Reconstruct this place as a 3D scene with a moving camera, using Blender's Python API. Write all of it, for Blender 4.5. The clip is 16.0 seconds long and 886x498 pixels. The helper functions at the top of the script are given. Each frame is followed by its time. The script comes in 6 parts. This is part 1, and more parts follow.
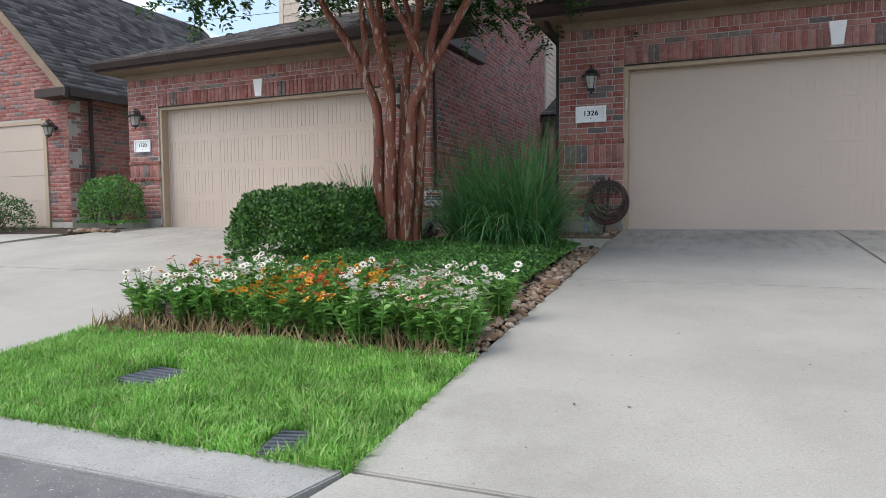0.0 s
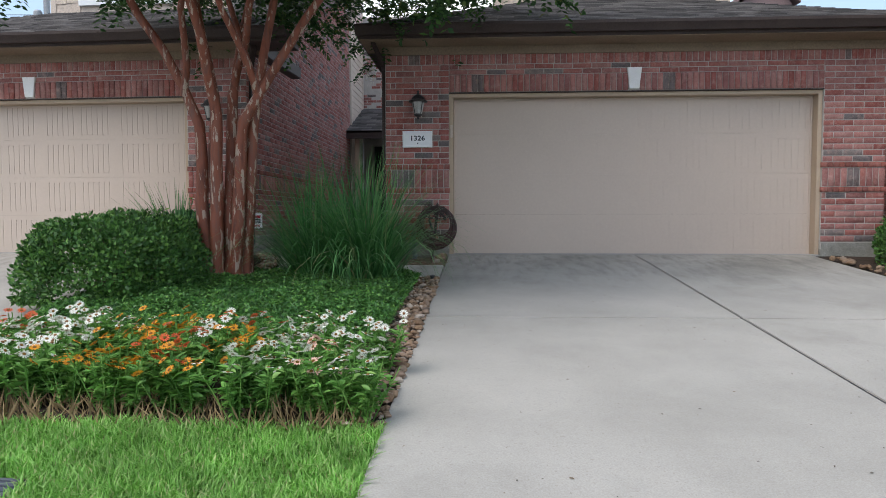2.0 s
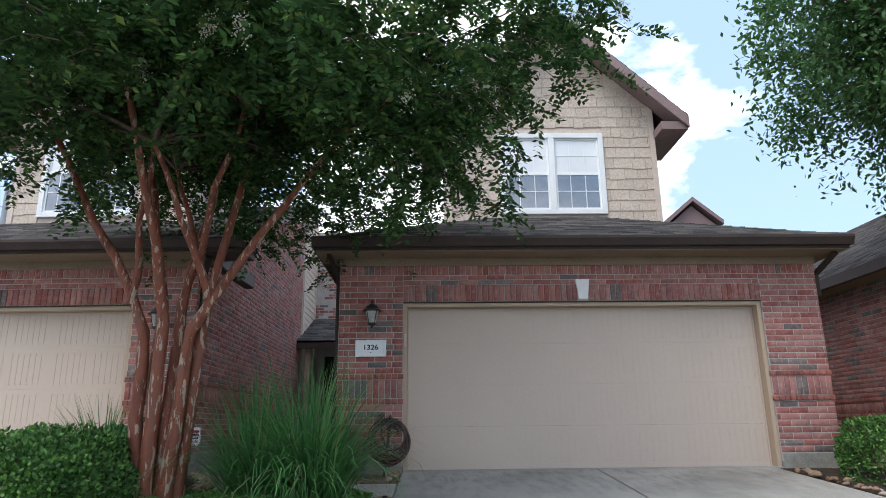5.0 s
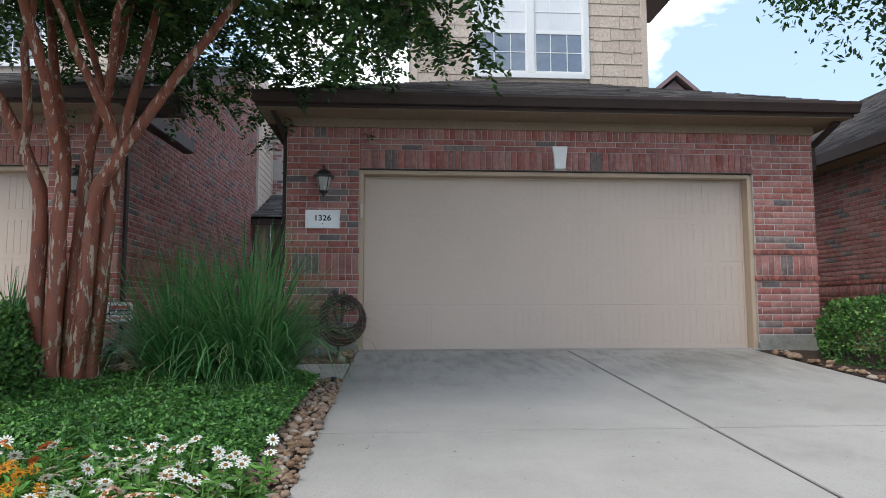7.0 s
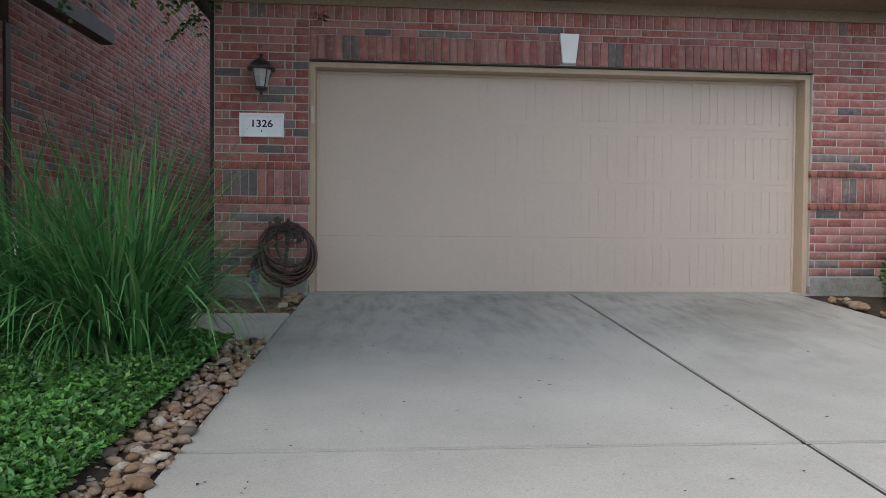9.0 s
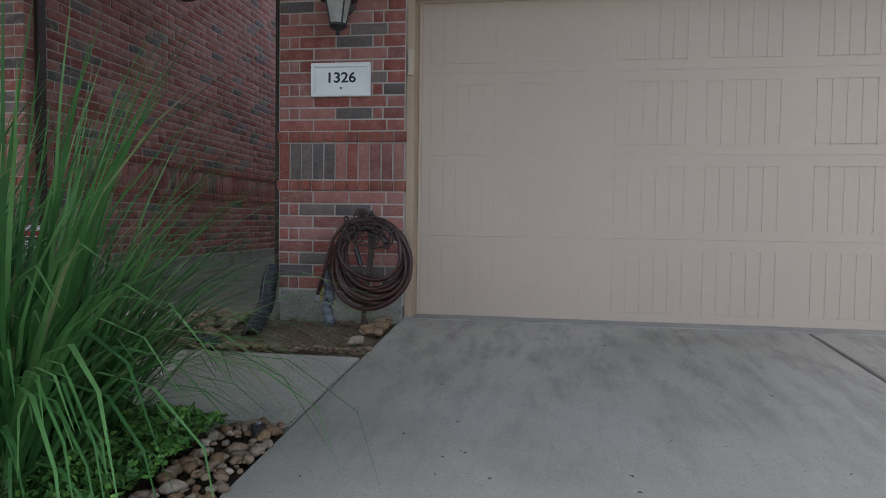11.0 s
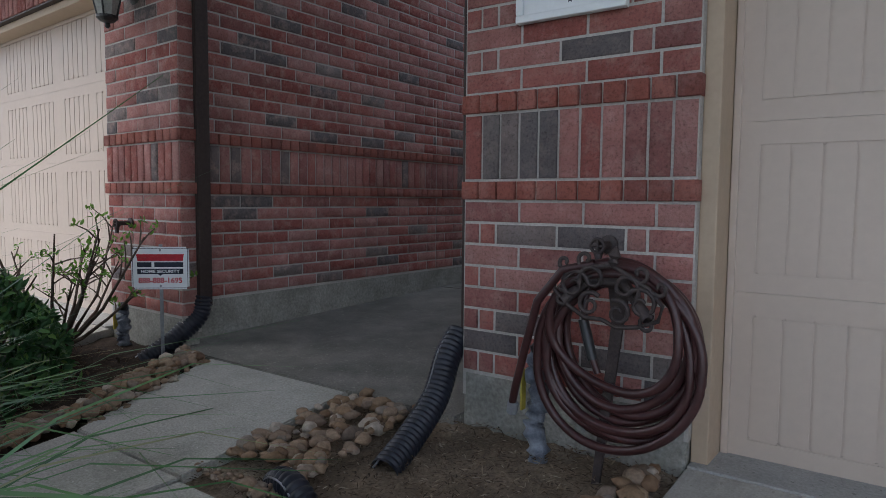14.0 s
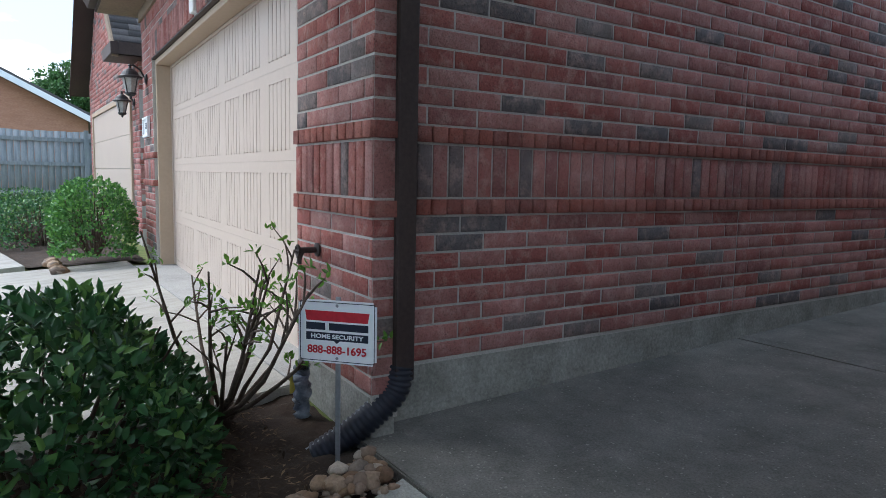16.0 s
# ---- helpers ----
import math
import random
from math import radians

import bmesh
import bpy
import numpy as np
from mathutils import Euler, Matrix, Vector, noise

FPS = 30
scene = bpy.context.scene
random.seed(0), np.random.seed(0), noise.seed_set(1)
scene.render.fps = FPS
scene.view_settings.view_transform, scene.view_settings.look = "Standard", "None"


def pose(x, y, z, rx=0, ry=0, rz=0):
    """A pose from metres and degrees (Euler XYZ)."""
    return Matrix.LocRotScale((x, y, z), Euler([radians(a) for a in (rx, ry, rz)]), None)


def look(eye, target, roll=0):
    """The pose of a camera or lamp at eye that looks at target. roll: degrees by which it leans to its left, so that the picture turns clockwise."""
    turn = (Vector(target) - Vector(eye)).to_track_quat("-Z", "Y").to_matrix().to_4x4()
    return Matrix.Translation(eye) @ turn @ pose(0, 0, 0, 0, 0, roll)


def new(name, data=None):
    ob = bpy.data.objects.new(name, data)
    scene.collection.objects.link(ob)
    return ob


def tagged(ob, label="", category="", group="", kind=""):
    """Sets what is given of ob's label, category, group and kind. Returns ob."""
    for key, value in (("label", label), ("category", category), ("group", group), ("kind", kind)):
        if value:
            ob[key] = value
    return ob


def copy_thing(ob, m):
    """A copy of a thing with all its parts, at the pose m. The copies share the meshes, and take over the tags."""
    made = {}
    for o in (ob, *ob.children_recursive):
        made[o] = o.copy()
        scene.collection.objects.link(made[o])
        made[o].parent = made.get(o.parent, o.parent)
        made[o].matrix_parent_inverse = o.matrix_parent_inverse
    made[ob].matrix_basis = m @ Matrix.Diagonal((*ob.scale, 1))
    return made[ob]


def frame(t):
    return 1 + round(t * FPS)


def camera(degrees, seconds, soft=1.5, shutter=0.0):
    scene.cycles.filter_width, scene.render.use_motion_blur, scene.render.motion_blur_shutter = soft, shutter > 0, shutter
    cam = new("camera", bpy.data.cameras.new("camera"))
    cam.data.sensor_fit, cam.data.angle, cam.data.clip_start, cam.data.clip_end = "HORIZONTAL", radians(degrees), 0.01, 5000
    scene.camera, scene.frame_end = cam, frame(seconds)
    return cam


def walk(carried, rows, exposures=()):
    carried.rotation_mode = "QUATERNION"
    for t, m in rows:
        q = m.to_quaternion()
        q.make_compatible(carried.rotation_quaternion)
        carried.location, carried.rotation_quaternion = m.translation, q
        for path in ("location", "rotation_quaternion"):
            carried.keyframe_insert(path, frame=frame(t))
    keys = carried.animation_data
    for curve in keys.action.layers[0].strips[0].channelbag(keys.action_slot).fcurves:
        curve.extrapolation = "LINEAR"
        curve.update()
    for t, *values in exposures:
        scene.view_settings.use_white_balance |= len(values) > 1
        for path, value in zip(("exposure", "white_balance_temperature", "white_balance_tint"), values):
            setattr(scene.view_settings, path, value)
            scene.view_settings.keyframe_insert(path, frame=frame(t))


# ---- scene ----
cam = camera(67.5, 16.0, soft=0.9)
PATH = [
    (0, (1.948, -9.34, 0.326), (1.21, -7.485, 0.201), -0.5),
    (0.5, (1.739, -9.187, 0.352), (1.145, -7.283, 0.213), -0.6),
    (1, (1.57, -9.112, 0.423), (1.125, -7.167, 0.28), -0.5),
    (1.5, (1.376, -9.109, 0.489), (1.176, -7.124, 0.35), -0.1),
    (2, (1.29, -9.188, 0.553), (1.182, -7.194, 0.449), -0.1),
    (2.5, (1.234, -9.299, 0.686), (1.182, -7.3, 0.708), -0.1),
    (3, (1.214, -9.358, 0.77), (1.202, -7.373, 1.017), -0.3),
    (3.5, (1.28, -9.399, 0.863), (1.28, -7.442, 1.274), -0.4),
    (3.7, (1.325, -9.374, 0.847), (1.325, -7.431, 1.322), -0.4),
    (5.8, (1.192, -8.747, 0.417), (1.282, -6.819, 0.939), -0.7),
    (6, (1.201, -8.652, 0.414), (1.301, -6.704, 0.855), -0.6),
    (6.5, (1.326, -8.377, 0.459), (1.437, -6.402, 0.752), -0.3),
    (7, (1.344, -8.078, 0.488), (1.483, -6.091, 0.671), -0.1),
    (7.5, (1.386, -7.683, 0.51), (1.541, -5.691, 0.608), 0.1),
    (8, (1.454, -7.299, 0.491), (1.624, -5.306, 0.513), 0.2),
    (8.2, (1.48, -7.124, 0.512), (1.653, -5.131, 0.509), 0.2),
    (10.3, (1.975, -4.999, 0.595), (1.837, -3.004, 0.529), 0.8),
    (10.5, (1.973, -4.751, 0.598), (1.747, -2.766, 0.527), 0.5),
    (11, (1.824, -4.338, 0.65), (1.516, -2.364, 0.567), 0.8),
    (11.5, (1.799, -3.927, 0.711), (1.357, -1.981, 0.58), 0.7),
    (12, (1.751, -3.482, 0.717), (1.13, -1.585, 0.604), 0.2),
    (12.5, (1.653, -3.089, 0.74), (0.934, -1.226, 0.638), 0.6),
    (13, (1.64, -2.762, 0.793), (0.854, -0.927, 0.675), 0.4),
    (13.5, (1.616, -2.469, 0.846), (0.634, -0.732, 0.714), 0.4),
    (14, (1.477, -2.138, 0.847), (0.292, -0.533, 0.698), 0.5),
    (14.5, (1.295, -1.862, 0.9), (-0.049, -0.389, 0.743), 0.6),
    (15, (1.038, -1.569, 0.93), (-0.435, -0.229, 0.749), 0.9),
    (15.5, (0.716, -1.357, 0.974), (-0.907, -0.206, 0.777), 0.9),
    (16, (0.306, -1.173, 1.024), (-1.35, -0.073, 0.81), 1.2),
]
EXPOSURE = [(0, 0.63, 6600, 12), (1.5, 0.52, 6550, 12), (3.5, 0.64, 6350, 11), (7, 0.60, 6450, 11), (8.2, 0.58, 6500, 11), (10.5, 0.64, 6600, 12), (12, 0.71, 6550, 13), (13.5, 0.66, 6400, 13), (14.5, 0.76, 6200, 13), (16, 1.06, 5950, 9)]
walk(cam, [(t, look(eye, target, roll)) for t, eye, target, roll in PATH], EXPOSURE)

# ---- light ----
SUN_EL, SUN_AZ = 54.0, 218.0
world = bpy.data.worlds.new("sky_world")
scene.world = world
world.use_nodes = True
wn, wl = world.node_tree.nodes, world.node_tree.links
wn.clear()
w_out = wn.new("ShaderNodeOutputWorld")
w_bg = wn.new("ShaderNodeBackground")
w_sky = wn.new("ShaderNodeTexSky")
w_sky.sky_type = "NISHITA"
w_sky.sun_disc = False
w_sky.sun_elevation, w_sky.sun_rotation = radians(SUN_EL), radians(SUN_AZ)
w_sky.dust_density = 2.0
w_tc = wn.new("ShaderNodeTexCoord")
w_map = wn.new("ShaderNodeMapping")
w_map.inputs["Scale"].default_value = (1.0, 1.0, 2.2)
w_noise = wn.new("ShaderNodeTexNoise")
w_noise.inputs["Scale"].default_value = 2.3
w_noise.inputs["Detail"].default_value = 7.0
w_noise.inputs["Roughness"].default_value = 0.55
w_ramp = wn.new("ShaderNodeValToRGB")
w_ramp.color_ramp.elements[0].position, w_ramp.color_ramp.elements[1].position = 0.50, 0.58
w_mix = wn.new("ShaderNodeMix")
w_mix.data_type = "RGBA"
w_mix.inputs["B"].default_value = (9.5, 9.6, 9.8, 1)
wl.new(w_tc.outputs["Generated"], w_map.inputs["Vector"])
wl.new(w_map.outputs["Vector"], w_noise.inputs["Vector"])
wl.new(w_noise.outputs["Fac"], w_ramp.inputs["Fac"])
wl.new(w_ramp.outputs["Color"], w_mix.inputs["Factor"])
w_haze = wn.new("ShaderNodeMix")
w_haze.data_type = "RGBA"
w_haze.inputs["Factor"].default_value = 0.72
w_haze.inputs["B"].default_value = (3.1, 4.3, 5.8, 1)
wl.new(w_sky.outputs["Color"], w_haze.inputs["A"])
wl.new(w_haze.outputs["Result"], w_mix.inputs["A"])
wl.new(w_mix.outputs["Result"], w_bg.inputs["Color"])
w_bg.inputs["Strength"].default_value = 0.15
wl.new(w_bg.outputs["Background"], w_out.inputs["Surface"])
sun_data = bpy.data.lights.new("sun", "SUN")
sun_data.energy, sun_data.angle, sun_data.color = 1.25, radians(24), (1.0, 0.96, 0.91)
sun = new("sun", sun_data)
sun.matrix_world = look((20 * math.sin(radians(SUN_AZ)) * math.cos(radians(SUN_EL)), 20 * math.cos(radians(SUN_AZ)) * math.cos(radians(SUN_EL)), 20 * math.sin(radians(SUN_EL))), (0, 0, 0))

# ---- materials ----


def nodes_of(name, rough=0.8, metal=0.0, spec=0.4):
    m = bpy.data.materials.new(name)
    m.use_nodes = True
    nt = m.node_tree
    b = nt.nodes["Principled BSDF"]
    b.inputs["Roughness"].default_value = rough
    b.inputs["Metallic"].default_value = metal
    b.inputs["Specular IOR Level"].default_value = spec
    return m, nt, b


def add_noise(nt, scale, detail=4.0, rough=0.6, stretch=None, space="Position"):
    n = nt.nodes.new("ShaderNodeTexNoise")
    n.inputs["Scale"].default_value, n.inputs["Detail"].default_value, n.inputs["Roughness"].default_value = scale, detail, rough
    if space == "Position":
        src = nt.nodes.new("ShaderNodeNewGeometry").outputs["Position"]
    else:
        src = nt.nodes.new("ShaderNodeTexCoord").outputs["Object"]
    if stretch:
        mp = nt.nodes.new("ShaderNodeMapping")
        mp.inputs["Scale"].default_value = stretch
        nt.links.new(src, mp.inputs["Vector"])
        src = mp.outputs["Vector"]
    nt.links.new(src, n.inputs["Vector"])
    return n.outputs["Fac"]


def ramp(nt, fac, stops, constant=False):
    r = nt.nodes.new("ShaderNodeValToRGB")
    if constant:
        r.color_ramp.interpolation = "CONSTANT"
    els = r.color_ramp.elements
    while len(els) < len(stops):
        els.new(0.5)
    for e, (p, c) in zip(els, stops):
        e.position, e.color = p, (*c, 1)
    nt.links.new(fac, r.inputs["Fac"])
    return r.outputs["Color"]


def blend(nt, a, b, fac, mode="MIX"):
    x = nt.nodes.new("ShaderNodeMix")
    x.data_type, x.blend_type = "RGBA", mode
    for key, v in (("A", a), ("B", b)):
        if isinstance(v, tuple):
            x.inputs[key].default_value = (*v, 1)
        else:
            nt.links.new(v, x.inputs[key])
    if isinstance(fac, float):
        x.inputs["Factor"].default_value = fac
    else:
        nt.links.new(fac, x.inputs["Factor"])
    return x.outputs["Result"]


def bump(nt, b, height, strength=0.3, distance=0.01):
    k = nt.nodes.new("ShaderNodeBump")
    k.inputs["Strength"].default_value, k.inputs["Distance"].default_value = strength, distance
    nt.links.new(height, k.inputs["Height"])
    nt.links.new(k.outputs["Normal"], b.inputs["Normal"])


def surface(name, c1, c2, scale=3.0, fine=60.0, rough=0.85, bumpy=0.3, metal=0.0, spec=0.35, stretch=None, speck=None, c3=None, grainy=0.19):
    """A worn surface: two colours over large patches, fine grain, optional specks and a relief."""
    m, nt, b = nodes_of(name, rough, metal, spec)
    big = add_noise(nt, scale, 5, 0.62, stretch)
    small = add_noise(nt, fine, 3, 0.6, stretch)
    col = ramp(nt, big, [(0.32, c1), (0.68, c2)])
    if c3:
        other = add_noise(nt, scale * 0.37, 6, 0.7, stretch)
        col = blend(nt, col, c3, ramp(nt, other, [(0.55, (0, 0, 0)), (0.72, (1, 1, 1))]))
    grain = ramp(nt, small, [(0.25, (1 - grainy,) * 3), (0.75, (1 + grainy,) * 3)])
    col = blend(nt, col, grain, 1.0, "MULTIPLY")
    if speck:
        dots = add_noise(nt, fine * 0.55, 1, 0.4)
        col = blend(nt, col, speck, ramp(nt, dots, [(0.70, (0, 0, 0)), (0.74, (1, 1, 1))]))
    nt.links.new(col, b.inputs["Base Color"])
    bump(nt, b, small, bumpy, 0.006)
    return m


BRICKS = [(0.0, (0.335, 0.128, 0.108)), (0.16, (0.28, 0.095, 0.080)), (0.34, (0.37, 0.170, 0.150)), (0.52, (0.315, 0.142, 0.126)),
          (0.66, (0.35, 0.178, 0.158)), (0.78, (0.265, 0.115, 0.104)), (0.87, (0.135, 0.12, 0.12)), (0.94, (0.20, 0.17, 0.16))]


def brick_material(name, island, stops, lime=0.24):
    m, nt, b = nodes_of(name, 0.9, 0, 0.25)
    if island:
        r = nt.nodes.new("ShaderNodeNewGeometry").outputs["Random Per Island"]
    else:
        r = nt.nodes.new("ShaderNodeObjectInfo").outputs["Random"]
    col = ramp(nt, r, stops, True)
    pale = add_noise(nt, 14, 6, 0.7)
    col = blend(nt, col, (0.52, 0.36, 0.32), ramp(nt, pale, [(0.48, (0, 0, 0)), (0.8, (lime * 3, lime * 3, lime * 3))]))
    pits = add_noise(nt, 95, 6, 0.75)
    col = blend(nt, col, ramp(nt, pits, [(0.30, (0.50, 0.46, 0.46)), (0.46, (1, 1, 1)), (0.72, (1.3, 1.25, 1.25))]), 1.0, "MULTIPLY")
    cloud = add_noise(nt, 4.5, 4, 0.6)
    col = blend(nt, col, ramp(nt, cloud, [(0.3, (0.80, 0.78, 0.78)), (0.7, (1.12, 1.12, 1.12))]), 1.0, "MULTIPLY")
    nt.links.new(col, b.inputs["Base Color"])
    bump(nt, b, pits, 0.8, 0.01)
    return m


M_BRICK = brick_material("fired_clay_brick", False, BRICKS)
M_BRICK_RUN = brick_material("fired_clay_brick_run", True, BRICKS)
HEADERS = [(0.0, (0.29, 0.098, 0.075)), (0.4, (0.32, 0.125, 0.10)), (0.75, (0.23, 0.085, 0.07))]
REDS = [q for q in BRICKS if q[0] < 0.8]
GREYS = [(0.0, (0.135, 0.12, 0.12)), (0.5, (0.165, 0.145, 0.14)), (0.8, (0.20, 0.165, 0.155))]
M_REDBRICK = brick_material("red_pier_brick", False, REDS, 0.16)
M_GREYBRICK = brick_material("grey_pier_brick", False, GREYS, 0.08)
M_SOLDIER = brick_material("soldier_brick", False, REDS + [(0.93, (0.16, 0.13, 0.125))])
M_SOLDIER_RUN = brick_material("soldier_brick_run", True, REDS + [(0.93, (0.16, 0.13, 0.125))])
M_HEAD = brick_material("header_brick", False, HEADERS, 0.1)
M_HEAD_RUN = brick_material("header_brick_run", True, HEADERS, 0.1)
M_MORTAR = surface("mortar", (0.39, 0.365, 0.335), (0.48, 0.45, 0.42), 4, 120, 0.95, 0.5)
M_TAN = surface("tan_door_paint", (0.50, 0.415, 0.35), (0.53, 0.44, 0.37), 0.8, 30, 0.5, 0.02, spec=0.35, grainy=0.03)
M_TRIM = surface("tan_trim_paint", (0.42, 0.325, 0.235), (0.46, 0.355, 0.26), 2, 40, 0.6, 0.05, grainy=0.05)
# Tan taken darker so that the colour holds the shade under the eaves.
M_SOFFIT = surface("shaded_soffit_paint", (0.21, 0.155, 0.108), (0.25, 0.19, 0.132), 2, 40, 0.7, 0.05)
M_GUTTER = surface("brown_metal", (0.045, 0.032, 0.030), (0.060, 0.043, 0.038), 3, 50, 0.55, 0.03, spec=0.25)
M_CONC = surface("driveway_concrete", (0.335, 0.316, 0.284), (0.43, 0.406, 0.368), 0.8, 130, 0.9, 0.1, c3=(0.275, 0.26, 0.23), speck=(0.31, 0.29, 0.26), grainy=0.15)


def stain_concrete(m):
    """Dark tyre and water streaks on the slab before the garage."""
    nt = m.node_tree
    b = nt.nodes["Principled BSDF"]
    old = b.inputs["Base Color"].links[0].from_socket
    streak = ramp(nt, add_noise(nt, 2.6, 7, 0.72, (3.2, 0.75, 1)), [(0.46, (0, 0, 0)), (0.70, (0.55, 0.55, 0.55))])
    xyz = nt.nodes.new("ShaderNodeSeparateXYZ")
    nt.links.new(nt.nodes.new("ShaderNodeNewGeometry").outputs["Position"], xyz.inputs[0])
    area = nt.nodes.new("ShaderNodeMapRange")
    area.inputs["From Min"].default_value, area.inputs["From Max"].default_value = -2.9, -0.9
    nt.links.new(xyz.outputs["Y"], area.inputs["Value"])
    part_ = blend(nt, (0.0, 0.0, 0.0), streak, area.outputs["Result"])
    nt.links.new(blend(nt, old, (0.12, 0.12, 0.108), part_), b.inputs["Base Color"])


stain_concrete(M_CONC)
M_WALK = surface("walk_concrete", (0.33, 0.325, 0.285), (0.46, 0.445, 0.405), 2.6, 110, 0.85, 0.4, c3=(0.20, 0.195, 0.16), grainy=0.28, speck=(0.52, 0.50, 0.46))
# Walk concrete darkened: the shade between the houses is painted into its colour.
M_WALK_SHADE = surface("shaded_walk_concrete", (0.115, 0.111, 0.097), (0.225, 0.212, 0.19), 3.2, 120, 0.7, 0.5, c3=(0.10, 0.096, 0.086), grainy=0.35, speck=(0.33, 0.31, 0.28))
M_BASE = surface("foundation_concrete", (0.20, 0.195, 0.172), (0.34, 0.33, 0.30), 4, 70, 0.9, 0.6, c3=(0.17, 0.165, 0.145), grainy=0.3)
M_ROAD = surface("worn_street", (0.13, 0.13, 0.13), (0.22, 0.215, 0.21), 3, 160, 0.92, 0.5, speck=(0.36, 0.35, 0.34))
M_CURB = surface("kerb_concrete", (0.29, 0.285, 0.272), (0.385, 0.375, 0.36), 3, 110, 0.92, 0.35, speck=(0.22, 0.21, 0.2))
M_SOIL = surface("mulch_soil", (0.030, 0.021, 0.016), (0.062, 0.042, 0.030), 5, 90, 0.98, 1.0)
M_DIRT = surface("dry_dirt", (0.15, 0.112, 0.08), (0.25, 0.19, 0.138), 9, 85, 0.98, 1.0, c3=(0.33, 0.28, 0.22), grainy=0.4)
M_EARTH = surface("lawn_earth", (0.09, 0.12, 0.035), (0.16, 0.18, 0.06), 6, 60, 0.98, 0.6)
M_WHITE = surface("white_stone", (0.78, 0.78, 0.77), (0.84, 0.84, 0.83), 5, 60, 0.6, 0.06, grainy=0.05)
M_WHITEPAINT = surface("white_paint", (0.77, 0.79, 0.80), (0.82, 0.84, 0.85), 3, 40, 0.45, 0.01, grainy=0.03)
M_BLACKPAINT = surface("black_paint", (0.018, 0.018, 0.019), (0.028, 0.028, 0.03), 6, 80, 0.42, 0.05, spec=0.5)
M_IRON = surface("cast_iron", (0.050, 0.040, 0.040), (0.085, 0.066, 0.062), 20, 160, 0.6, 0.3, metal=0.4)
M_HOSE = surface("maroon_rubber", (0.036, 0.012, 0.013), (0.068, 0.026, 0.025), 9, 70, 0.38, 0.05, spec=0.5)
M_PIPE = surface("black_corrugated_plastic", (0.010, 0.013, 0.022), (0.018, 0.021, 0.034), 8, 60, 0.45, 0.05, spec=0.5)
M_GREYMETAL = surface("grey_post_metal", (0.24, 0.25, 0.27), (0.32, 0.33, 0.35), 8, 60, 0.5, 0.05, metal=0.5)
M_TAPE = surface("grey_tape", (0.05, 0.06, 0.085), (0.24, 0.265, 0.31), 18, 60, 0.5, 0.5)
M_SIDING = surface("beige_siding", (0.60, 0.505, 0.43), (0.65, 0.55, 0.47), 2, 50, 0.7, 0.1)
M_FASCIA = surface("mauve_fascia", (0.24, 0.17, 0.17), (0.28, 0.20, 0.20), 2, 50, 0.7, 0.06)
M_FENCE = surface("weathered_fence", (0.17, 0.195, 0.21), (0.27, 0.29, 0.30), 3, 30, 0.9, 0.4, stretch=(8, 8, 0.6))


def random_material(name, stops, rough=0.7, island=True, fine=40.0, bumpy=0.3, spec=0.3, constant=False):
    m, nt, b = nodes_of(name, rough, 0, spec)
    r = nt.nodes.new("ShaderNodeNewGeometry").outputs["Random Per Island"] if island else nt.nodes.new("ShaderNodeObjectInfo").outputs["Random"]
    col = ramp(nt, r, stops, constant)
    small = add_noise(nt, fine, 4, 0.65)
    col = blend(nt, col, ramp(nt, small, [(0.25, (0.62, 0.62, 0.62)), (0.75, (1.2, 1.2, 1.2))]), 1.0, "MULTIPLY")
    nt.links.new(col, b.inputs["Base Color"])
    bump(nt, b, small, bumpy, 0.006)
    return m


def leaf_material(name, stops, rough=0.45, through_light=0.28, spec=0.4):
    m, nt, b = nodes_of(name, rough, 0, spec)
    r = nt.nodes.new("ShaderNodeNewGeometry").outputs["Random Per Island"]
    col = ramp(nt, r, stops)
    patch = add_noise(nt, 5, 3, 0.6)
    col = blend(nt, col, ramp(nt, patch, [(0.3, (0.72, 0.72, 0.72)), (0.7, (1.2, 1.2, 1.2))]), 1.0, "MULTIPLY")
    nt.links.new(col, b.inputs["Base Color"])
    t = nt.nodes.new("ShaderNodeBsdfTranslucent")
    nt.links.new(col, t.inputs["Color"])
    mx = nt.nodes.new("ShaderNodeMixShader")
    mx.inputs["Fac"].default_value = through_light
    nt.links.new(b.outputs["BSDF"], mx.inputs[1])
    nt.links.new(t.outputs["BSDF"], mx.inputs[2])
    nt.links.new(mx.outputs["Shader"], nt.nodes["Material Output"].inputs["Surface"])
    return m


M_ROCK = random_material("river_rock", [(0.0, (0.17, 0.10, 0.06)), (0.25, (0.27, 0.17, 0.10)), (0.5, (0.34, 0.24, 0.165)), (0.75, (0.22, 0.155, 0.115)), (0.9, (0.46, 0.39, 0.32)), (1.0, (0.12, 0.085, 0.065))], 0.7, False, 55, 0.6)
M_GRAVEL = random_material("gravel_bits", [(0.0, (0.18, 0.11, 0.07)), (0.4, (0.32, 0.22, 0.15)), (0.8, (0.27, 0.20, 0.15)), (1.0, (0.46, 0.39, 0.32))], 0.75, True)
M_SHINGLE = random_material("asphalt_shingle", [(0.0, (0.060, 0.057, 0.058)), (0.5, (0.115, 0.107, 0.106)), (1.0, (0.175, 0.162, 0.158))], 0.95, True, 90, 0.6, 0.15)
M_SHAKE = random_material("beige_shake", [(0.0, (0.57, 0.475, 0.40)), (1.0, (0.65, 0.55, 0.465))], 0.75, False, 30, 0.15)
